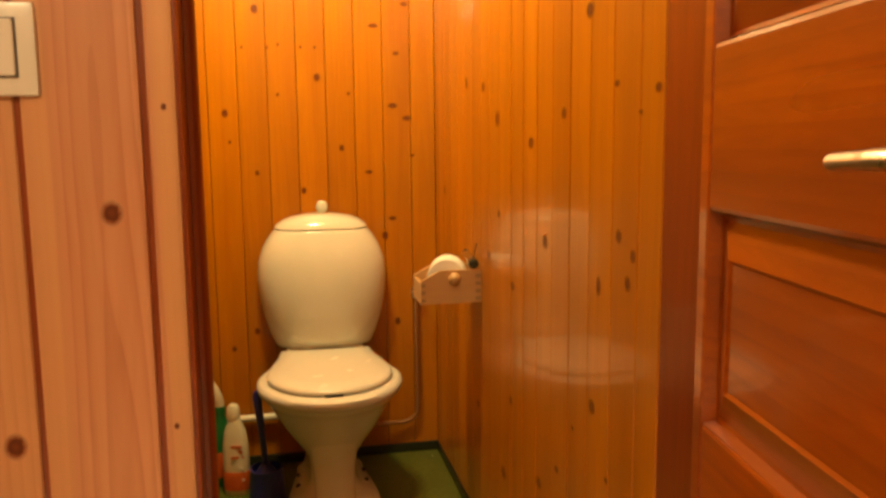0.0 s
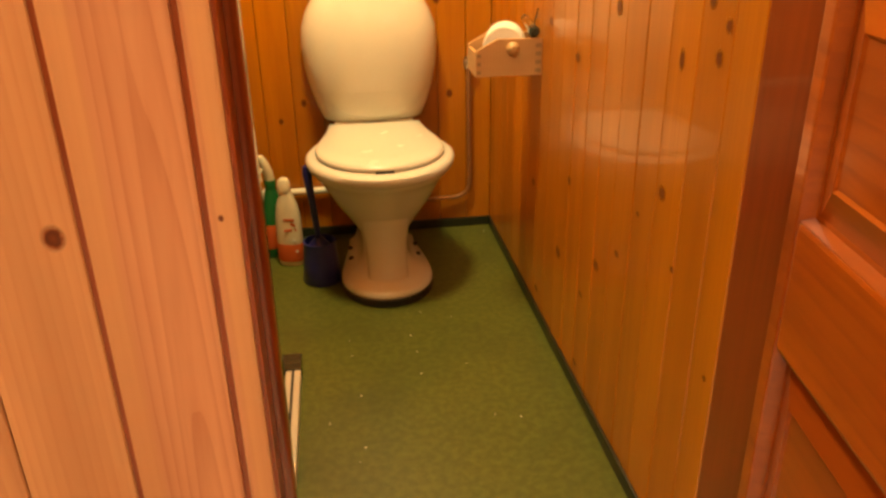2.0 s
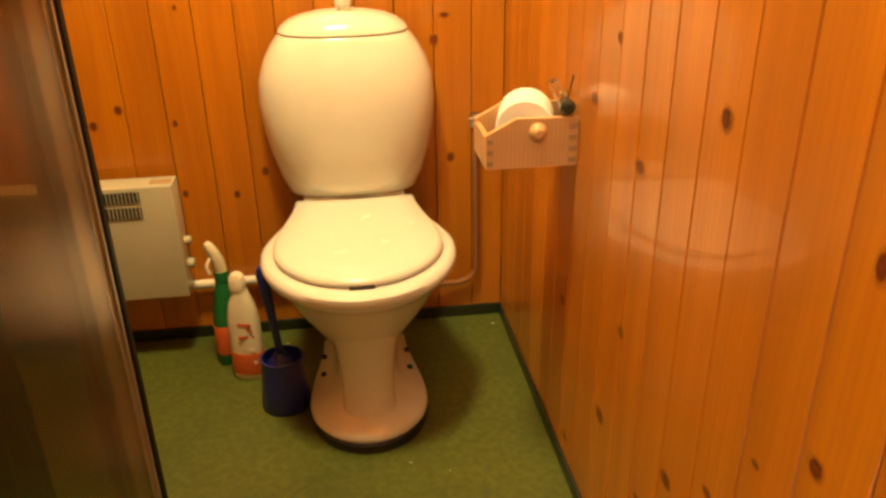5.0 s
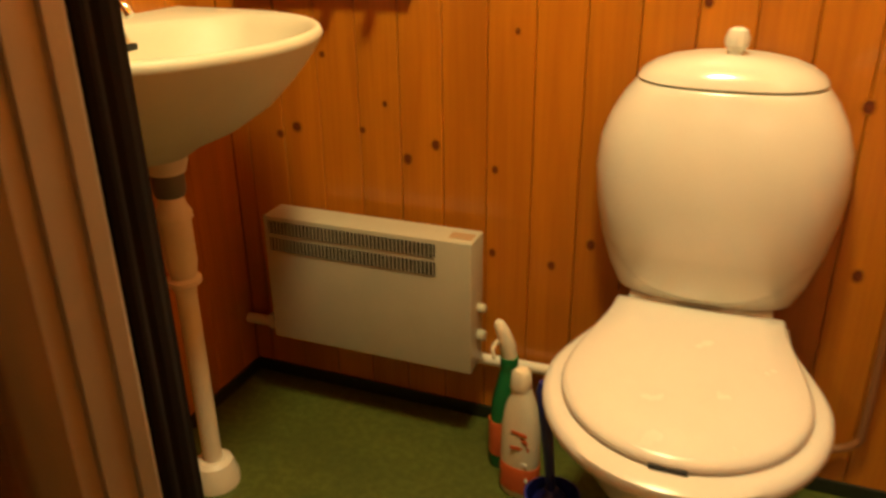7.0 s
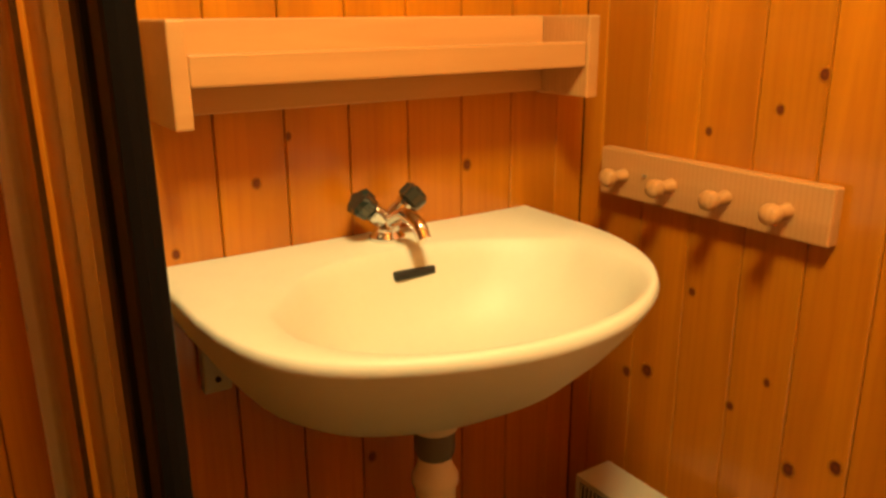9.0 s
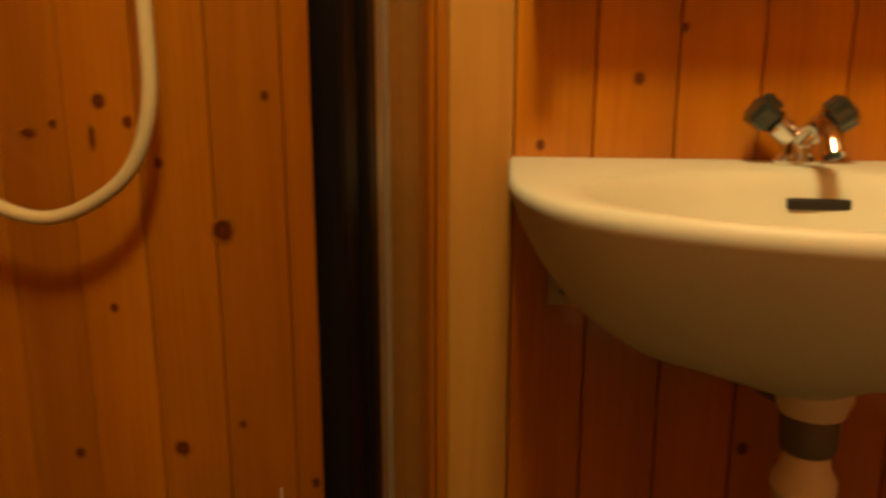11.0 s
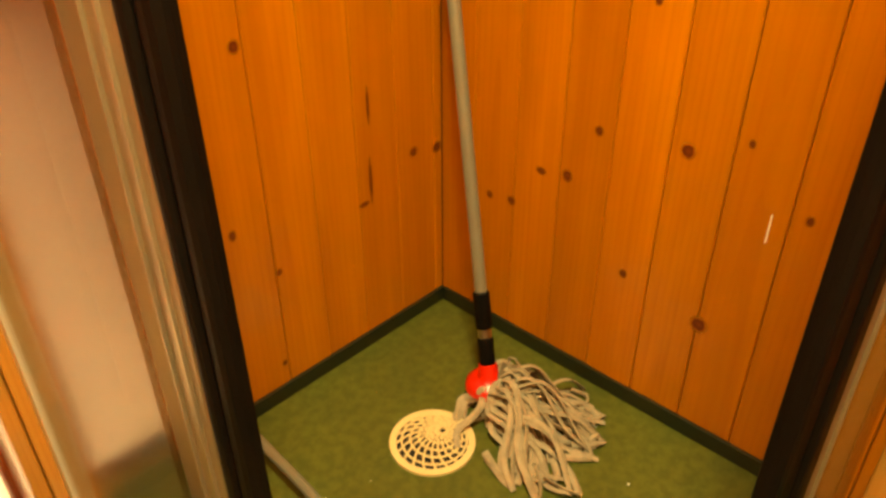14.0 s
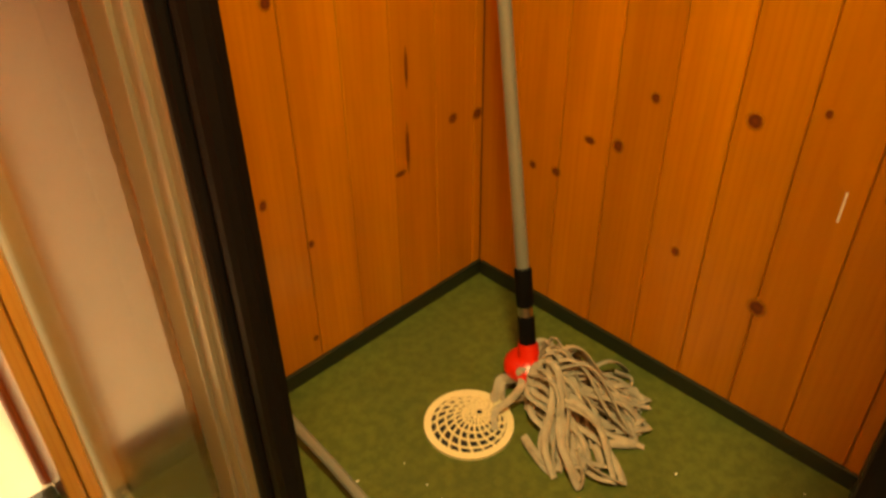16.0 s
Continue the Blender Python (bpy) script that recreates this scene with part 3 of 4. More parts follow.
def wall_shelf():
    top = thing("wall_shelf", "pine wall shelf with lipped front above the washbasin", "shelf")
    y0, y1, d = 1.843, 2.421, 0.105
    part("shelf_board", box(WEST + 0.014, WEST + d - 0.014, y0 + 0.02, y1 - 0.02, 1.076, 1.090, 0.002), PINE_H, top)
    part("front_lip", box(WEST + d - 0.014, WEST + d, y0 + 0.02, y1 - 0.02, 1.072, 1.106, 0.003), PINE_H, top)
    part("back_rail", box(WEST, WEST + 0.014, y0 + 0.02, y1 - 0.02, 1.034, 1.14, 0.002), PINE_H, top)
    for a, b in ((y0, y0 + 0.0195), (y1 - 0.0195, y1)):
        part("end_panel", box(WEST, WEST + d + 0.004, a, b, 1.030, 1.14, 0.003), PINE_H, top)


wall_shelf()


def peg_rack():
    top = thing("peg_rack", "pine board with four turned wooden pegs on the wall", "coat rack")
    part("board", box(-0.808, -0.437, NORTH - 0.020, NORTH, 0.879, 0.950, 0.003), PINE_X, top)
    for x in (-0.760, -0.671, -0.581, -0.493):
        ring = [(0.010, 0.0), (0.0085, 0.012), (0.0075, 0.020), (0.012, 0.026), (0.014, 0.033), (0.012, 0.040), (0.006, 0.044)]
        bm = lathe(ring, 0, 0, 16)
        bmesh.ops.transform(bm, matrix=Matrix.Translation((x, NORTH - 0.0195, 0.913)) @ Matrix.Rotation(radians(90), 4, "X"), verts=bm.verts)
        part("peg", bm, PINE_X, top, smooth=True)
    part("screw", lathe([(0.003, 0.0), (0.003, 0.002)], 0, 0, 8), STEEL, top).matrix_local = Matrix.Translation((-0.72, NORTH - 0.020, 0.918)) @ Matrix.Rotation(radians(90), 4, "X")


peg_rack()


def radiator():
    top = thing("panel_heater", "white enamelled electric panel heater low on the pine wall", "heater")
    x0, x1, y0, y1, z0, z1 = -0.735, -0.286, 2.386, 2.458, 0.177, 0.457
    part("body", box(x0, x1, y0, y1, z0, z1, 0.005), ENAMEL, top, smooth=True)
    for za, zb in ((0.420, 0.4475), (0.3825, 0.4105)):
        g = part("grille", box(-0.722, -0.358, y0 - 0.0015, y0 + 0.004, za, zb), DARK, top, "dark louvred air grille")
        n = 44
        for i in range(n):
            x = -0.722 + 0.364 * (i + 0.5) / n
            part("louvre", box(x - 0.0010, x + 0.0010, y0 - 0.003, y0 - 0.001, za, zb), ENAMEL, g)
    part("control_window", box(-0.338, -0.292, 2.404, 2.432, z1 - 0.001, z1 + 0.001), CARD, top, "small tan scale window")
    for z, r in ((0.305, 0.010), (0.245, 0.012)):
        part("side_knob", tube([(x1 - 0.002, 2.43, z), (x1 + 0.012, 2.43, z), (x1 + 0.015, 2.43, z)], [r, r, r * 0.7], 14), ENAMEL, top, smooth=True)
    for x in (-0.66, -0.35):
        part("wall_mount", box(x - 0.02, x + 0.02, y1 - 0.001, NORTH, 0.24, 0.40), ENAMEL, top)


radiator()
hp = thing("heating_pipe", "white painted pipe running along the foot of the wall", "pipe")
part("pipe", tube([(WEST + 0.004, 2.478, 0.150), (-0.6, 2.478, 0.155), (-0.2, 2.478, 0.163), (0.06, 2.478, 0.165)], 0.0115, 12), WHITEPIPE, hp, smooth=True)
for x in (-0.80, -0.235):
    part("clip", box(x - 0.006, x + 0.006, 2.464, NORTH, 0.140, 0.174, 0.003), WHITEPIPE, hp)

sp = thing("supply_pipe", "brown water supply pipe bent along the wall beside the toilet", "pipe")
part("pipe", tube(bend([(0.416, 2.48, 0.53), (0.417, 2.48, 0.35), (0.418, 2.48, 0.18), (0.412, 2.48, 0.135), (0.38, 2.48, 0.113), (0.33, 2.477, 0.112), (0.24, 2.46, 0.115)]), 0.0075, 10), COPPER, sp, smooth=True)
part("valve", tube([(0.416, 2.485, 0.525), (0.416, 2.485, 0.535), (0.416, 2.485, 0.56)], [0.011, 0.013, 0.011], 10), STEEL, sp, "small steel valve", smooth=True)
part("valve_handle", tube([(0.400, 2.468, 0.55), (0.434, 2.468, 0.55)], 0.005, 8), STEEL, sp)


# ---- paper box ----
def paper_box():
    top = thing("paper_box", "dovetailed wooden box holding toilet paper on the wall", "toilet paper holder")
    x0, x1, y0, y1, z0 = 0.334, EAST - 0.001, 1.893, 2.010, 0.624
    bm = bmesh.new()
    out = [(x0, z0), (x1, z0), (x1, 0.706), (x0 + 0.05, 0.708), (x0, 0.682)]
    loft([[(x, y, z) for x, z in out] for y in (y0, y0 + 0.010)], bm=bm)
    part("front_board", bm, BOXWOOD, top)
    bm = bmesh.new()
    loft([[(x, y, z) for x, z in out] for y in (y1 - 0.010, y1)], bm=bm)
    part("back_board", bm, BOXWOOD, top)
    part("side_board", box(x0, x0 + 0.009, y0 + 0.010, y1 - 0.010, z0, 0.676), BOXWOOD, top)
    part("bottom_board", box(x0 + 0.009, x1, y0 + 0.010, y1 - 0.010, z0, z0 + 0.008), BOXWOOD, top)
    for i in range(4):
        z = z0 + 0.006 + i * 0.019
        part("dovetail", box(x1 - 0.016, x1 - 0.003, y0 - 0.0012, y0 + 0.002, z, z + 0.009), CARD, top, "darker dovetail end grain")
        if i < 3:
            part("dovetail", box(x0 + 0.001, x0 + 0.011, y0 - 0.0012, y0 + 0.002, z, z + 0.008), CARD, top, "darker dovetail end grain")
    bm = lathe([(0.004, 0.0), (0.006, 0.003), (0.013, 0.009), (0.0155, 0.016), (0.013, 0.023), (0.006, 0.028)], 0, 0, 16)
    bmesh.ops.transform(bm, matrix=Matrix.Translation((0.416, y0 + 0.0005, 0.689)) @ Matrix.Rotation(radians(90), 4, "X"), verts=bm.verts)
    part("knob", bm, BOXWOOD, top, "round turned wooden knob", smooth=True)
    roll = thing("toilet_roll", "white toilet paper roll lying in the wooden box", "toilet paper")
    c, r, l = Vector((0.413, 1.955, 0.684)), 0.049, 0.092
    bm = bmesh.new()
    seg = 40
    rings = [[(rr * math.cos(2 * math.pi * i / seg), rr * math.sin(2 * math.pi * i / seg), z) for i in range(seg)] for rr, z in ((0.02, -l / 2), (r - 0.002, -l / 2), (r, -l / 2 + 0.002), (r, l / 2 - 0.002), (r - 0.002, l / 2), (0.02, l / 2))]
    loft(rings + [rings[0]], False, False, bm=bm)
    bmesh.ops.remove_doubles(bm, verts=bm.verts, dist=1e-5)
    turn = Matrix.Translation(c) @ Matrix.Rotation(radians(-14), 4, "Z") @ Matrix.Rotation(radians(90), 4, "X")
    bmesh.ops.transform(bm, matrix=turn, verts=bm.verts)
    part("paper", bm, PAPER, roll, smooth=True)
    bm = lathe([(0.0205, -l / 2 + 0.001), (0.0205, l / 2 - 0.001)], 0, 0, 20)
    bmesh.ops.transform(bm, matrix=turn, verts=bm.verts)
    part("core", bm, CARD, roll, "brown card core", smooth=True)
    torch = thing("glass_tube", "small clear tube with dark stopper in the box", "tube")
    part("tube", tube([(0.470, 1.995, 0.738), (0.469, 1.915, 0.725)], 0.010, 12), CLEAR, torch, smooth=True)
    part("stopper", tube([(0.469, 1.916, 0.725), (0.469, 1.906, 0.723), (0.469, 1.895, 0.721), (0.469, 1.890, 0.720)], [0.011, 0.0135, 0.0135, 0.009], 12), SMOKE, torch, "dark green stopper", smooth=True)
    part("wire", tube([(0.469, 1.905, 0.728), (0.480, 1.91, 0.771)], 0.0016, 6), DARK, torch)


paper_box()


# ---- bottles and brush ----
def oval_bottle(top, cx, cy, prof, mat, turn=0.0, n=24, e=2.5, name="bottle"):
    rings = []
    for w, d, z in prof:
        r = []
        for i in range(n):
            a = 2 * math.pi * i / n
            u, v = w * math.copysign(abs(math.cos(a)) ** (2 / e), math.cos(a)), d * math.copysign(abs(math.sin(a)) ** (2 / e), math.sin(a))
            r.append((cx + u * math.cos(turn) - v * math.sin(turn), cy + u * math.sin(turn) + v * math.cos(turn), z))
        rings.append(r)
    return part(name, loft(rings), mat, top, smooth=True, angle=50)


cb = thing("cleaner_bottle", "milky white toilet cleaner bottle with orange-red label on the floor", "bottle")
oval_bottle(cb, -0.157, 2.30, [(0.034, 0.022, 0.0), (0.037, 0.025, 0.006), (0.038, 0.026, 0.09), (0.037, 0.025, 0.15), (0.031, 0.022, 0.190), (0.021, 0.018, 0.216), (0.016, 0.015, 0.232)], BOTTLE, -0.25)
oval_bottle(cb, -0.157, 2.30, [(0.0385, 0.0265, 0.016), (0.039, 0.027, 0.018), (0.039, 0.027, 0.07), (0.0385, 0.0265, 0.072)], LABEL, -0.25, name="label")
oval_bottle(cb, -0.160, 2.30, [(0.018, 0.017, 0.23), (0.019, 0.018, 0.235), (0.017, 0.016, 0.263), (0.010, 0.012, 0.271)], BOTTLE, -0.25, name="cap")
for i, (u, z, w) in enumerate(((-0.004, 0.15, 0.016), (0.002, 0.137, 0.012), (-0.002, 0.118, 0.018), (0.0, 0.084, 0.014), (0.004, 0.05, 0.012))):
    ob = part("print_bar", box(-w, w, -0.001, 0.001, -0.004, 0.004, 0.0008), LABEL if i < 3 else PAPER, cb, "printed label marks")
    ob.matrix_local = Matrix.Translation((-0.157 + u + 0.007, 2.30 - 0.0265, z)) @ Matrix.Rotation(-0.25 + 0.3 * (i == 2), 4, "Z") @ Matrix.Rotation(0.35 if i == 1 else 0.0, 4, "Y")
sb = thing("spray_bottle", "green spray bottle with white trigger head beside the toilet", "bottle")
oval_bottle(sb, -0.205, 2.375, [(0.034, 0.022, 0.0), (0.036, 0.024, 0.006), (0.036, 0.024, 0.10), (0.031, 0.022, 0.15), (0.020, 0.018, 0.20), (0.014, 0.014, 0.225)], GREENB, 0.5)
oval_bottle(sb, -0.205, 2.375, [(0.0365, 0.0245, 0.03), (0.037, 0.025, 0.032), (0.037, 0.025, 0.105), (0.0365, 0.0245, 0.107)], LABEL, 0.5, name="label")
oval_bottle(sb, -0.205, 2.375, [(0.017, 0.017, 0.222), (0.017, 0.017, 0.245)], GREENB, 0.5, name="collar")
part("trigger_head", tube([(-0.205, 2.375, 0.243), (-0.208, 2.372, 0.27), (-0.216, 2.368, 0.298), (-0.224, 2.365, 0.318), (-0.226, 2.364, 0.322)], [0.015, 0.0155, 0.0135, 0.010, 0.006], 12), BOTTLE, sb, "white trigger head", smooth=True)
part("trigger", tube(bend([(-0.222, 2.360, 0.285), (-0.230, 2.350, 0.27), (-0.226, 2.348, 0.25)]), 0.004, 8), BOTTLE, sb, smooth=True)

tb = thing("toilet_brush", "dark blue plastic toilet brush standing in its blue holder", "toilet brush")
bx, by = -0.066, 2.172
part("holder", lathe([(0.053, 0.0), (0.055, 0.004), (0.050, 0.06), (0.046, 0.118), (0.047, 0.124), (0.043, 0.125), (0.041, 0.06), (0.02, 0.02)], bx, by), BLUE, tb, smooth=True, angle=40)
part("brush_cap", lathe([(0.026, 0.10), (0.030, 0.112), (0.020, 0.124), (0.011, 0.135)], bx - 0.002, by), BLUE, tb, smooth=True)
part("handle", tube([(bx - 0.002, by, 0.125), (bx - 0.008, by - 0.01, 0.22), (bx - 0.018, by - 0.018, 0.335), (bx - 0.019, by - 0.019, 0.352)], [0.008, 0.009, 0.0125, 0.007], 12), BLUE, tb, smooth=True)


# ---- shower ----
RX, RY = -0.130, 1.703
ZT = 1.86


def shower():
    top = thing("shower_enclosure", "corner shower with brownish glass, aluminium frame and half-open doors", "shower enclosure")
    for z0, z1, n in ((0.0, 0.030, "bottom_rail"), (ZT, ZT + 0.04, "top_rail")):
        part(n, box(RX - 0.018, RX + 0.016, SOUTH + 0.008, RY - 0.026, z0, z1, 0.003), ALU, top)
        part(n, box(WEST + 0.008, RX - 0.026, RY - 0.018, RY + 0.016, z0, z1, 0.003), ALU, top)
    part("rail_groove", box(RX - 0.004, RX + 0.002, SOUTH + 0.012, RY - 0.03, 0.0295, 0.0312), DARK, top)
    part("rail_groove", box(WEST + 0.012, RX - 0.03, RY - 0.004, RY + 0.002, 0.0295, 0.0312), DARK, top)
    for z0, z1 in ((0.0, 0.034), (ZT - 0.004, ZT + 0.044)):
        bm = box(RX - 0.028, RX + 0.018, RY - 0.022, RY + 0.018, z0, z1, 0.003)
        box(RX - 0.022, RX + 0.018, RY - 0.050, RY - 0.021, z0, z1, 0.003, bm)
        part("corner_piece", bm, SMOKE, top, "dark plastic corner piece")
    part("wall_profile", box(RX - 0.016, RX + 0.014, SOUTH + 0.006, SOUTH + 0.030, 0.031, ZT - 0.001, 0.002), ALU, top)
    part("wall_profile", box(WEST + 0.006, WEST + 0.030, RY - 0.016, RY + 0.014, 0.031, ZT - 0.001, 0.002), ALU, top)
    part("fixed_pane", box(RX + 0.004, RX + 0.009, SOUTH + 0.028, 1.3655, 0.031, ZT - 0.001), GLASS, top).visible_shadow = False
    part("fixed_pane", box(WEST + 0.028, -0.60, RY - 0.006, RY - 0.001, 0.031, ZT - 0.001), GLASS, top)
    # sliding door on the doorway side
    d = part("sliding_door", box(RX - 0.017, RX - 0.012, 1.02, 1.352, 0.04, ZT - 0.01), GLASS, top)
    d.visible_shadow = False
    part("door_stile", box(RX - 0.026, RX - 0.002, 1.350, 1.4245, 0.033, ZT - 0.004, 0.003), STILE, d, "pale aluminium stile")
    part("stile_ridge", box(RX - 0.002, RX + 0.001, 1.386, 1.390, 0.033, ZT - 0.004), STILE, d)
    part("stile_ridge", box(RX - 0.002, RX + 0.001, 1.408, 1.412, 0.033, ZT - 0.004), STILE, d)
    part("door_seal", box(RX - 0.027, RX - 0.001, 1.425, 1.438, 0.033, ZT - 0.004, 0.005), BLACK, d, "black rubber seal")
    part("door_seal", box(RX - 0.023, RX - 0.005, 1.4385, 1.459, 0.033, ZT - 0.004, 0.007), BLACK, d, "black rubber seal")
    # sliding door on the basin side
    LY = RY + 0.010
    d = part("sliding_door", box(-0.82, -0.53, LY + 0.017, LY + 0.022, 0.04, ZT - 0.01), GLASS, top)
    part("door_stile", box(-0.530, -0.4725, LY + 0.006, LY + 0.028, 0.033, ZT - 0.004, 0.003), STILE, d, "pale aluminium stile")
    part("stile_ridge", box(-0.515, -0.512, LY + 0.028, LY + 0.031, 0.033, ZT - 0.004), STILE, d)
    part("door_seal", box(-0.472, -0.440, LY + 0.003, LY + 0.031, 0.033, ZT - 0.004, 0.005), BLACK, d, "black rubber seal")
    part("door_seal", box(-0.4395, -0.396, LY + 0.007, LY + 0.026, 0.033, ZT - 0.004, 0.007), BLACK, d, "black rubber seal")
    return top


shower()


def floor_drain():
    top = thing("floor_drain", "round cream plastic drain grate in the green vinyl", "floor drain")
    cx, cy, R = -0.578, 1.206, 0.069
    part("well", lathe([(R - 0.004, 0.0005), (R - 0.004, 0.0015)], cx, cy, 40), DARK, top, "dark drain well")
    g = bmesh.new()
    seg = 48

    def ring(r0, r1, z0, z1, bm):
        rr = [[(cx + r * math.cos(2 * math.pi * i / seg), cy + r * math.sin(2 * math.pi * i / seg), z) for i in range(seg)] for r, z in ((r0, z0), (r0, z1), (r1, z1), (r1, z0))]
        loft(rr + [rr[0]], False, False, bm)

    ring(R - 0.011, R, 0.0, 0.005, g)
    ox, oy = -0.030, -0.004
    for k in range(1, 6):
        q = k / 6
        r = (R - 0.006) * q
        mx, my = cx + ox * (1 - q), cy + oy * (1 - q)
        tube([(mx + r * math.cos(2 * math.pi * i / 30), my + r * math.sin(2 * math.pi * i / 30), 0.0035) for i in range(31)], 0.0021, 6, g)
    for i in range(20):
        pts = []
        for k in range(8):
            q = (0.22 if i % 2 else 0.08) + (0.96 - (0.22 if i % 2 else 0.08)) * k / 7
            a = 2 * math.pi * i / 20 + 0.9 * q
            r = (R - 0.006) * q
            pts.append((cx + ox * (1 - q) + r * math.cos(a), cy + oy * (1 - q) + r * math.sin(a), 0.0035))
        tube(pts, 0.0020, 6, g)
    part("grate", g, CREAM, top, "cream pierced grate")


floor_drain()


def mop():
    top = thing("mop", "string mop with grey pole and red socket in the corner", "mop")
    a, b = Vector((-0.708, 1.210, 0.070)), Vector((-0.846, 0.976, 0.805))
    d = (b - a).normalized()
    part("pole", tube([a + 0.13 * d, b - 0.075 * d], 0.0105, 12), POLE, top, smooth=True)
    part("pole_sleeve", tube([a + 0.005 * d, a + 0.01 * d, a + 0.058 * d, a + 0.06 * d], [0.011, 0.0135, 0.0135, 0.011], 12), BLACK, top, "black plastic sleeve", smooth=True)
    part("pole_ring", tube([a + 0.06 * d, a + 0.075 * d], 0.0115, 12), STEEL, top, smooth=True)
    part("pole_sleeve", tube([a + 0.075 * d, a + 0.08 * d, a + 0.135 * d, a + 0.138 * d], [0.012, 0.014, 0.014, 0.0115], 12), BLACK, top, "black plastic sleeve", smooth=True)
    part("end_grip", tube([b - 0.078 * d, b - 0.07 * d, b - 0.02 * d, b - 0.004 * d, b], [0.011, 0.0145, 0.0145, 0.010, 0.004], 14), BLACK, top, "black plastic end grip", smooth=True)
    s = a
    neck = s - 0.008 * d
    bell = [neck - Vector((0, 0, k)) for k in (0.003, 0.007, 0.014, 0.023, 0.028)]
    part("socket", tube([s + 0.014 * d, s + 0.010 * d, neck] + bell, [0.0145, 0.0160, 0.0170, 0.024, 0.032, 0.038, 0.039, 0.034], 20), RED, top, "bright red plastic socket", smooth=True)
    rnd = random.Random(4)
    root = s - 0.036 * d
    spread = ((112, 10, 0.175, 26), (66, 7, 0.185, 14), (80, 4, 0.23, 5), (128, 10, 0.16, 20), (150, 16, 0.095, 14), (95, 38, 0.10, 36), (15, 18, 0.055, 5))
    for mid, wide, far, count in spread:
        lean = rnd.uniform(-0.05, 0.05)
        for i in range(count):
            ang = radians(rnd.gauss(mid, wide))
            reach = far * rnd.uniform(0.72, 1.04)
            dirn = Vector((math.cos(ang), math.sin(ang), 0))
            side = Vector((-dirn.y, dirn.x, 0))
            pts = [root + dirn * 0.010 + Vector((0, 0, 0.006))]
            n, sw, rise, ph = 7, lean * 0.5 + rnd.uniform(-0.025, 0.025), rnd.uniform(0.014, 0.078), rnd.uniform(0, 6)
            for k in range(1, n + 1):
                t = k / n
                q = root + dirn * (0.010 + reach * t) + side * (sw * t * t + 0.012 * math.sin(7 * t + ph))
                q.z = 0.005 + rise * (1 - t ** 2.2) * (1 + 0.25 * math.sin(8 * t + ph))
                pts.append(q)
            if rnd.random() < 0.5:
                s2, back = rnd.choice((-1, 1)), rnd.uniform(0.02, 0.07)
                for k, w in ((0.25, 0.010), (0.6, 0.020), (1.0, 0.026)):
                    q = pts[n] + side * s2 * w - dirn * back * k + dirn * 0.012 * (1 - k)
                    q.z = 0.007 + 0.006 * rnd.random()
                    pts.append(q)
            for q in pts:
                q.x = max(q.x, WEST + 0.022)
            part("strand", tube(bend(pts, 3), 0.0060, 6, flat=0.38), YARN, top, smooth=True)


mop()


def brush():
    top = thing("floor_squeegee", "wooden squeegee with thin grey stick lying on the shower floor", "squeegee")
    part("head", box(-0.335, -0.303, 1.24, 1.52, 0.0, 0.024, 0.003), WORN, top)
    part("clamp_board", box(-0.376, -0.3355, 1.24, 1.52, 0.004, 0.027, 0.003), PALEWORN, top, "pale clamping board")
    part("rubber_lip", box(-0.385, -0.3765, 1.235, 1.525, 0.0, 0.024, 0.002), BLACK, top, "black rubber lip")
    part("stick", tube(bend([(-0.373, 0.99, 0.045), (-0.366, 1.14, 0.039), (-0.358, 1.26, 0.035), (-0.352, 1.50, 0.035)]), 0.008, 10), POLE, top, "thin grey stick", smooth=True)


brush()

hose = thing("shower_hose", "cream plastic shower hose hanging in a loop on the wall", "shower hose")
pts = bend([(-0.835, 1.20, 1.62), (-0.812, 1.165, 1.30), (-0.808, 1.152, 1.05), (-0.808, 1.163, 0.892), (-0.808, 1.215, 0.817), (-0.808, 1.30, 0.789), (-0.808, 1.385, 0.827), (-0.808, 1.425, 0.892), (-0.808, 1.434, 1.00), (-0.812, 1.42, 1.30), (-0.835, 1.38, 1.62)], 10)
part("hose", tube(pts, 0.0085, 12), CREAM, hose, smooth=True)
for y in (1.20, 1.38):
    part("wall_clip", box(WEST, WEST + 0.05, y - 0.016, y + 0.016, 1.60, 1.64, 0.004), CHROME, hose, "chrome wall clip")


rnd = random.Random(11)
bm = bmesh.new()
for i in range(46):
    x, y, q = rnd.uniform(-0.1, 0.46) if i < 30 else rnd.uniform(WEST + 0.03, -0.2), rnd.uniform(1.0, 2.45) if i < 30 else rnd.uniform(1.0, 1.65), rnd.uniform(0.0007, 0.0019)
    box(x - q, x + q, y - q * 0.7, y + q * 0.7, 0.0, q * 0.8, 0.0, bm)
tagged(part("floor_crumbs", bm, PAPER), "tiny white crumbs scattered on the green vinyl", "crumbs", kind="stuff")


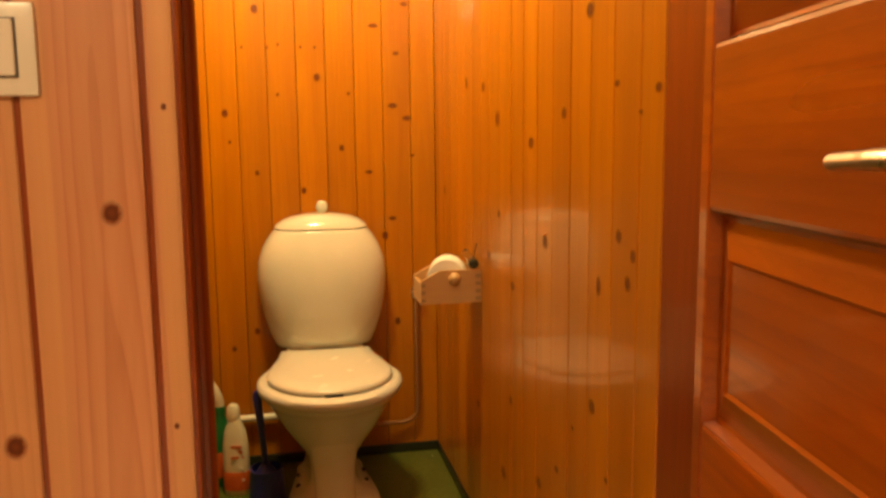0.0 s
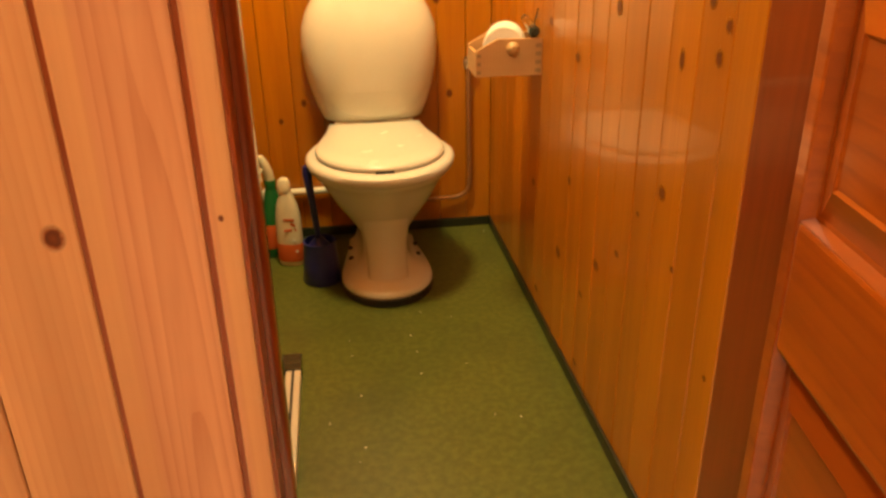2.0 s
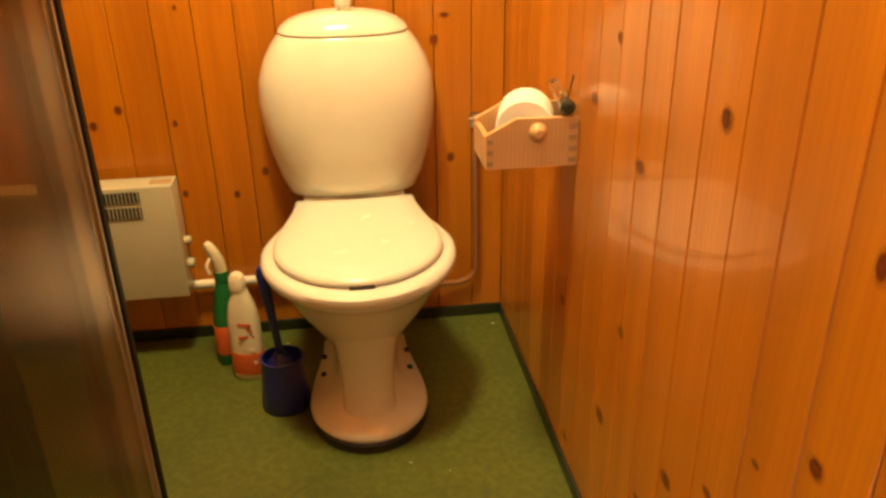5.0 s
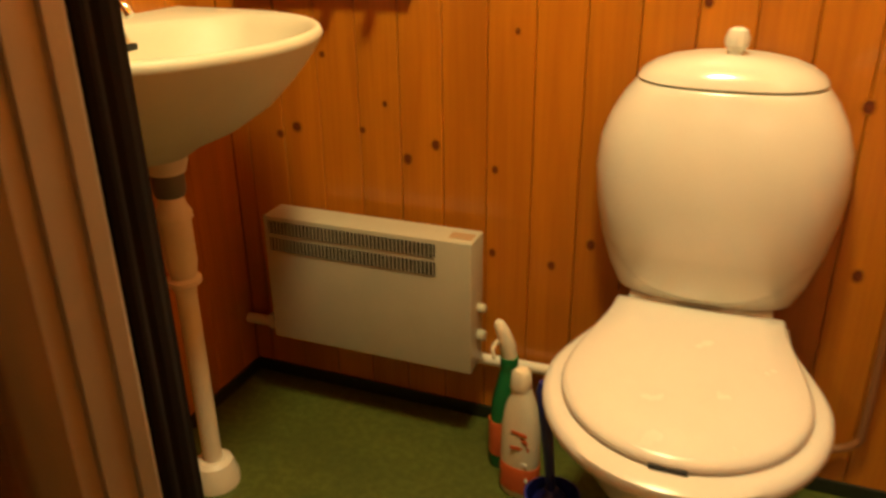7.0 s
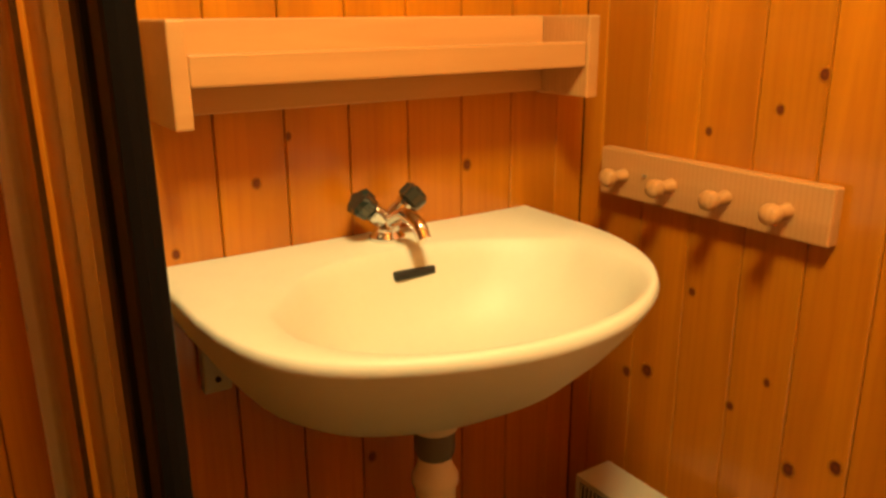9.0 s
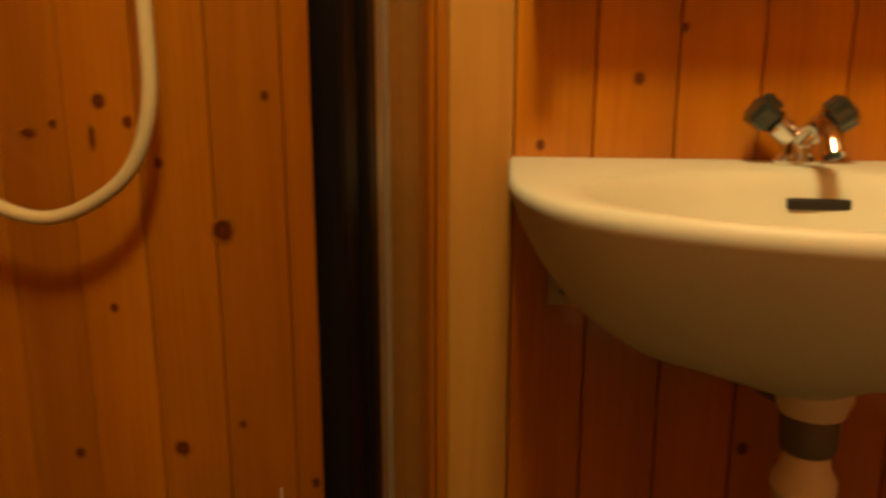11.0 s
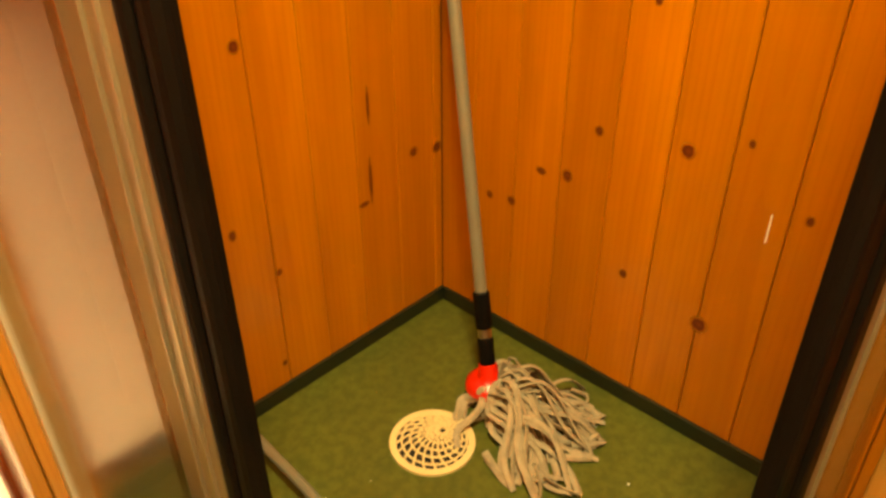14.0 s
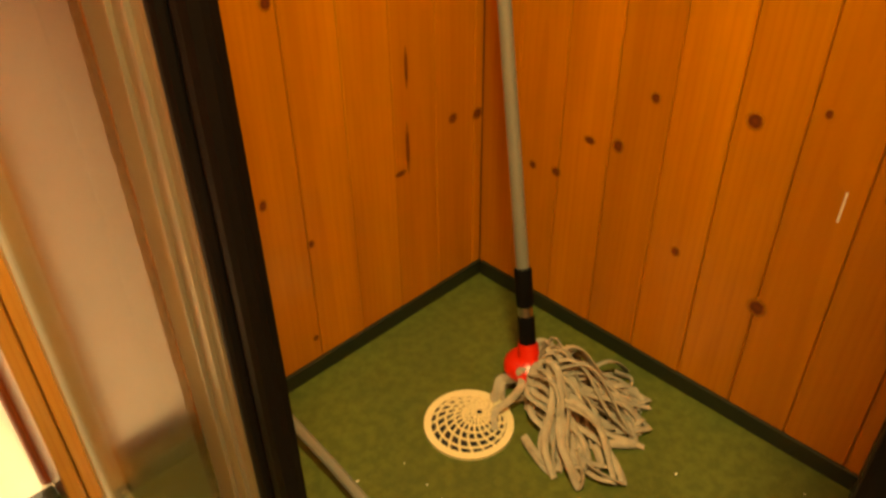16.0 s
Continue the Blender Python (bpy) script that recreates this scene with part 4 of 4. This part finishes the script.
# ---- door and switch ----
def door():
    top = thing("door_1", "reddish stained panelled wooden door standing open into the hallway", "door", kind="structure")
    w, h, t = 0.49, 1.95, 0.040
    st, rails = 0.024, [(0.0, 0.12), (0.551, 0.697), (0.930, 1.104), (1.84, 1.95)]
    part("stile", box(0, st, 0, t, 0.0, h, 0.003), DOORWOOD, top)
    part("stile", box(w - st, w, 0, t, 0.0, h, 0.003), DOORWOOD, top)
    for a, b in rails:
        part("rail", box(st + 0.0005, w - st - 0.0005, 0.0, t, a, b, 0.006), DOORWOOD, top)
    for (_, a), (b, _) in zip(rails, rails[1:]):
        bm = bmesh.new()
        for s, y0 in ((1, 0.0), (-1, t)):
            def r(m, dep):
                return [(st + m, y0 + s * dep, a + m), (w - st - m, y0 + s * dep, a + m), (w - st - m, y0 + s * dep, b - m), (st + m, y0 + s * dep, b - m)]
            loft([r(0.0, 0.002), r(0.004, 0.015), r(0.009, 0.016), r(0.046, 0.0045), r(0.050, 0.007), r(0.056, 0.007)], False, True, bm)
        part("panel", bm, DOORWOOD, top)
    for s, y in ((-1, -0.0), (1, t)):
        hd = part("door_handle", tube([(0.44, y, 0.990), (0.44, y + s * 0.045, 0.990)], 0.009, 12), STEEL, top, "brushed steel lever handle", smooth=True)
        part("lever", tube(bend([(0.445, y + s * 0.045, 0.990), (0.41, y + s * 0.048, 0.991), (0.375, y + s * 0.047, 0.990), (0.335, y + s * 0.044, 0.988)]), [0.0095] * 8 + [0.0085] * 8 + [0.0075] * 9, 12, flat=0.8), STEEL, hd, smooth=True)
        part("escutcheon", box(0.42, 0.46, min(y, y + s * 0.004), max(y, y + s * 0.004), 0.95, 1.09, 0.002), STEEL, top)
    a = radians(DOOR_TURN)
    d = Vector((-math.cos(a), -math.sin(a), 0))
    n = Vector((0, 0, 1)).cross(d)
    top.matrix_world = Matrix.Translation(HINGE) @ Matrix((d, n, Vector((0, 0, 1)))).transposed().to_4x4()
    return top


DOOR_TURN, HINGE = 82.0, (0.456, 0.800, 0.012)
door()

sw = thing("light_switch", "white square rocker light switch on the hallway boards", "light switch")
part("plate", box(-0.280, -0.198, HALL - 0.008, HALL + 0.003, 1.061, 1.143, 0.004), SEATWHITE, sw, smooth=True)
part("rocker_gap", box(-0.2685, -0.2135, HALL - 0.0088, HALL - 0.0079, 1.077, 1.129), GREY, sw)
part("rocker", box(-0.267, -0.215, HALL - 0.013, HALL - 0.0085, 1.0785, 1.1275, 0.002), SEATWHITE, sw)


# ---- boards and knots ----
board_wall(wall_north, (WEST, NORTH), (1, 0), (0, -1), EAST - WEST, 0.0, TOP, PINE, phase=0.044)
board_wall(wall_east, (EAST, SOUTH), (0, 1), (-1, 0), NORTH - SOUTH, 0.0, TOP, PINE, phase=0.02)
board_wall(wall_west, (WEST, SOUTH), (0, 1), (1, 0), NORTH - SOUTH, 0.0, TOP, PINE, phase=0.0115)
board_wall(wall_south, (WEST, SOUTH), (1, 0), (0, 1), JX - 0.03 - WEST, 0.0, TOP, PINE, phase=0.068)
board_wall(wall_hall_north, (WEST - 0.7, HALL), (1, 0), (0, -1), -0.2223 - WEST + 0.7, 0.0, TOP + 0.1, HALLPINE, pitch=0.105, phase=0.0153)
# boards on the three unseen hall walls dim and tint the bounced light
board_wall(wall_hall_east, (1.488, -1.9), (0, 1), (-1, 0), 2.6, 0.0, TOP + 0.1, HALLPINE, pitch=0.105)
board_wall(wall_hall_back, (-1.6, -1.888), (1, 0), (0, 1), 3.1, 0.0, TOP + 0.1, HALLPINE, pitch=0.105)
board_wall(wall_hall_west, (-1.588, -1.9), (0, 1), (1, 0), 2.7, 0.0, TOP + 0.1, HALLPINE, pitch=0.105)
board_wall(wall_hinge, (HX + 0.022, HALL), (1, 0), (0, -1), 1.0, 0.0, TOP, HALLPINE, pitch=0.105)
part("scratch", box(WEST - 0.001, WEST + 0.0008, 1.5352, 1.5374, 0.388, 0.430), PAPER, wall_west, "pale scratch in the varnish")


def knot(wall_ob, place, turn, rx, rz):
    ob = new("knot", HALL_KNOT_MESH if wall_ob is wall_hall_north else KNOT_MESH)
    ob.parent = wall_ob
    ob.matrix_local = Matrix.Translation(place) @ Matrix.Rotation(turn, 4, "Z") @ Matrix.Diagonal((rx, 1.0, rz, 1.0))


bm = bmesh.new()
loft([[(r * math.cos(2 * math.pi * i / 20), y, r * math.sin(2 * math.pi * i / 20)) for i in range(20)] for r, y in ((1.0, -0.0009), (0.96, -0.0010), (0.5, -0.0011))], cap0=False, bm=bm)
bmesh.ops.recalc_face_normals(bm, faces=bm.faces)
KNOT_MESH = bpy.data.meshes.new("knot")
bm.to_mesh(KNOT_MESH)
bm.free()
KNOT_MESH.materials.append(KNOT)
HALL_KNOT_MESH = KNOT_MESH.copy()
HALL_KNOT_MESH.materials[0] = HALLKNOT

# knots: along the wall, height, half width, height to width
WALL_NORTH_KNOTS = [(0.297, 1.388, 0.021, 0.45), (0.354, 1.143, 0.0195, 0.58), (0.399, 1.104, 0.0189, 0.6), (0.395, 1.455, 0.0159, 0.6), (-0.06, 1.43, 0.0153, 1.3), (-0.706, 0.614, 0.015, 1.03), (0.323, 0.732, 0.0139, 1.3), (0.12, 1.229, 0.0131, 1.3), (0.359, 0.449, 0.013, 1.3), (-0.459, 0.57, 0.0128, 1.22), (-0.159, 1.12, 0.0128, 1.3), (-0.747, 0.596, 0.012, 0.99), (-0.399, 0.604, 0.012, 1.24), (-0.089, 0.44, 0.0112, 1.3), (0.191, 1.012, 0.0106, 1.3)]
WALL_NORTH_SMALL_KNOTS = [(-0.07, 0.938, 0.009, 1.2), (0.275, 0.936, 0.016, 0.5), (0.348, 0.787, 0.016, 0.55), (0.216, 1.18, 0.006, 1.3), (0.0, 1.176, 0.006, 1.2), (-0.148, 1.033, 0.006, 1.2), (0.367, 1.305, 0.014, 0.6), (0.006, 1.326, 0.005, 1.2), (-0.102, 1.316, 0.005, 1.2), (-0.027, 1.317, 0.005, 1.2), (0.073, 1.319, 0.005, 1.2), (0.116, 1.319, 0.005, 1.2), (0.415, 0.987, 0.009, 0.7), (0.07, 0.881, 0.0106, 1.3), (-0.479, 1.073, 0.0098, 1.22), (-0.162, 0.386, 0.0098, 1.27), (-0.282, 0.395, 0.0095, 1.3), (-0.279, 0.567, 0.0084, 1.3), (-0.53, 1.029, 0.0083, 1.13), (-0.357, 0.882, 0.0083, 1.25), (-0.555, 0.62, 0.0083, 1.08), (-0.635, 0.764, 0.0083, 1.08), (-0.631, 0.991, 0.0075, 1.11), (-0.252, 1.084, 0.0068, 1.3), (-0.504, 0.676, 0.0068, 1.27), (-0.241, 0.823, 0.0064, 1.3), (-0.239, 0.954, 0.0051, 1.3)]
# knots: along the wall, height, half width, height to width
WALL_WEST_KNOTS = [(1.48, 0.766, 0.0203, 1.08), (1.474, 0.217, 0.018, 0.99), (1.246, 0.88, 0.0157, 0.58), (1.409, 0.479, 0.015, 1.04), (1.065, 0.834, 0.0127, 0.98), (1.171, 0.365, 0.0127, 0.68), (1.338, 0.918, 0.012, 1.12), (1.221, 0.374, 0.012, 1.15), (1.114, 0.288, 0.0112, 1), (1.11, 0.837, 0.0105, 1.02), (2.275, 0.934, 0.0097, 1.22), (1.269, 0.465, 0.0097, 1.09), (2.104, 0.514, 0.009, 1.26), (1.372, 0.894, 0.009, 1.18), (1.34, 0.245, 0.009, 1.15)]
WALL_WEST_SMALL_KNOTS = [(1.139, 0.953, 0.008, 1.0), (0.996, 0.92, 0.010, 1.1), (0.96, 0.898, 0.006, 1.4), (1.066, 0.282, 0.009, 1.07), (1.96, 0.945, 0.0083, 1.22), (1.278, 0.891, 0.0075, 1.11), (1.334, 0.665, 0.0075, 1.14), (1.598, 0.717, 0.0075, 1.3), (1.406, 0.846, 0.0075, 1.23), (1.583, 0.44, 0.0074, 1.3), (1.855, 0.872, 0.0068, 1.3), (1.539, 0.925, 0.0067, 1.24), (1.491, 0.516, 0.0064, 1.3), (1.326, 0.875, 0.006, 3.5), (2.005, 0.999, 0.0058, 1.3)]
# knots: along the wall, height, half width, height to width
WALL_EAST_KNOTS = [(1.746, 1.075, 0.0245, 0.94), (1.694, 0.258, 0.024, 0.72), (1.202, 1.222, 0.021, 0.75), (1.499, 1.019, 0.021, 0.7), (1.439, 0.345, 0.0203, 0.68), (1.624, 0.712, 0.0202, 0.65), (1.825, 0.754, 0.0202, 0.64), (1.873, 1.154, 0.0196, 0.78), (1.874, 0.075, 0.0187, 0.64), (1.934, 0.345, 0.0185, 0.62), (1.412, 0.834, 0.0165, 1.12), (1.532, 0.064, 0.0165, 0.52), (1.315, 1.068, 0.0165, 0.78), (1.172, 0.591, 0.0158, 0.98), (1.519, 0.24, 0.015, 0.54)]
WALL_EAST_SMALL_KNOTS = [(2.051, 1.177, 0.016, 1.2), (1.637, 0.451, 0.014, 0.9), (2.349, 0.882, 0.015, 0.9), (1.733, 0.86, 0.014, 0.8), (1.336, 0.416, 0.0135, 0.63), (1.081, 0.88, 0.012, 1.07), (1.048, 0.815, 0.012, 1.2), (0.967, 1.086, 0.012, 0.73), (1.096, 1.101, 0.012, 0.53), (1.032, 0.857, 0.0113, 1.1), (1.153, 0.794, 0.0112, 1.78), (1.257, 0.524, 0.009, 0.68), (1.111, 0.492, 0.009, 0.76), (1.017, 1.057, 0.0082, 0.54), (0.974, 0.39, 0.0068, 0.93)]
# knots: along the wall, height, half width, height to width
WALL_SOUTH_KNOTS = [(-0.669, 0.927, 0.030, 0.35), (-0.391, 0.849, 0.008, 1.2), (-0.683, 0.296, 0.015, 0.45), (-0.858, 0.34, 0.015, 0.91), (-0.847, 0.858, 0.0143, 0.9), (-0.8, 0.351, 0.012, 0.95), (-0.483, 0.614, 0.0113, 1.15), (-0.817, 0.858, 0.0097, 0.96), (-0.434, 0.349, 0.0083, 1.43), (-0.502, 0.251, 0.0075, 1.16), (-0.509, 0.804, 0.0068, 1.26), (-0.596, 0.675, 0.0068, 1.2), (-0.488, 0.074, 0.0068, 1.11), (-0.569, 0.678, 0.006, 1.1), (-0.511, 0.705, 0.0053, 1.18), (-0.7, 0.334, 0.0053, 10.04), (-0.703, 0.466, 0.0045, 8.82)]
# knots: along the wall, height, half width, height to width
WALL_HALL_NORTH_KNOTS = [(-0.244, 0.735, 0.0128, 1.2), (-0.145, 0.954, 0.0119, 1.2), (-0.253, 0.999, 0.0098, 1.1), (-0.098, 0.744, 0.0033, 1.3), (-0.094, 1.052, 0.0032, 1.3)]
for u, z, r, tall in WALL_NORTH_KNOTS + WALL_NORTH_SMALL_KNOTS:
    knot(wall_north, (u, NORTH - 0.0001, z), 0.0, r, r * tall)
for u, z, r, tall in WALL_WEST_KNOTS + WALL_WEST_SMALL_KNOTS:
    knot(wall_west, (WEST + 0.0001, u, z), math.pi / 2, r, r * tall)
for u, z, r, tall in WALL_EAST_KNOTS + WALL_EAST_SMALL_KNOTS:
    knot(wall_east, (EAST - 0.0001, u, z), -math.pi / 2, r, r * tall)
for u, z, r, tall in WALL_SOUTH_KNOTS:
    knot(wall_south, (u, SOUTH + 0.0001, z), math.pi, r, r * tall)
for u, z, r, tall in WALL_HALL_NORTH_KNOTS:
    knot(wall_hall_north, (u, (HALL - 0.0021 if -0.2175 < u < -0.1147 else HALL - 0.0011 if u > -0.109 else HALL - 0.0001), z), 0.0, r, r * tall)
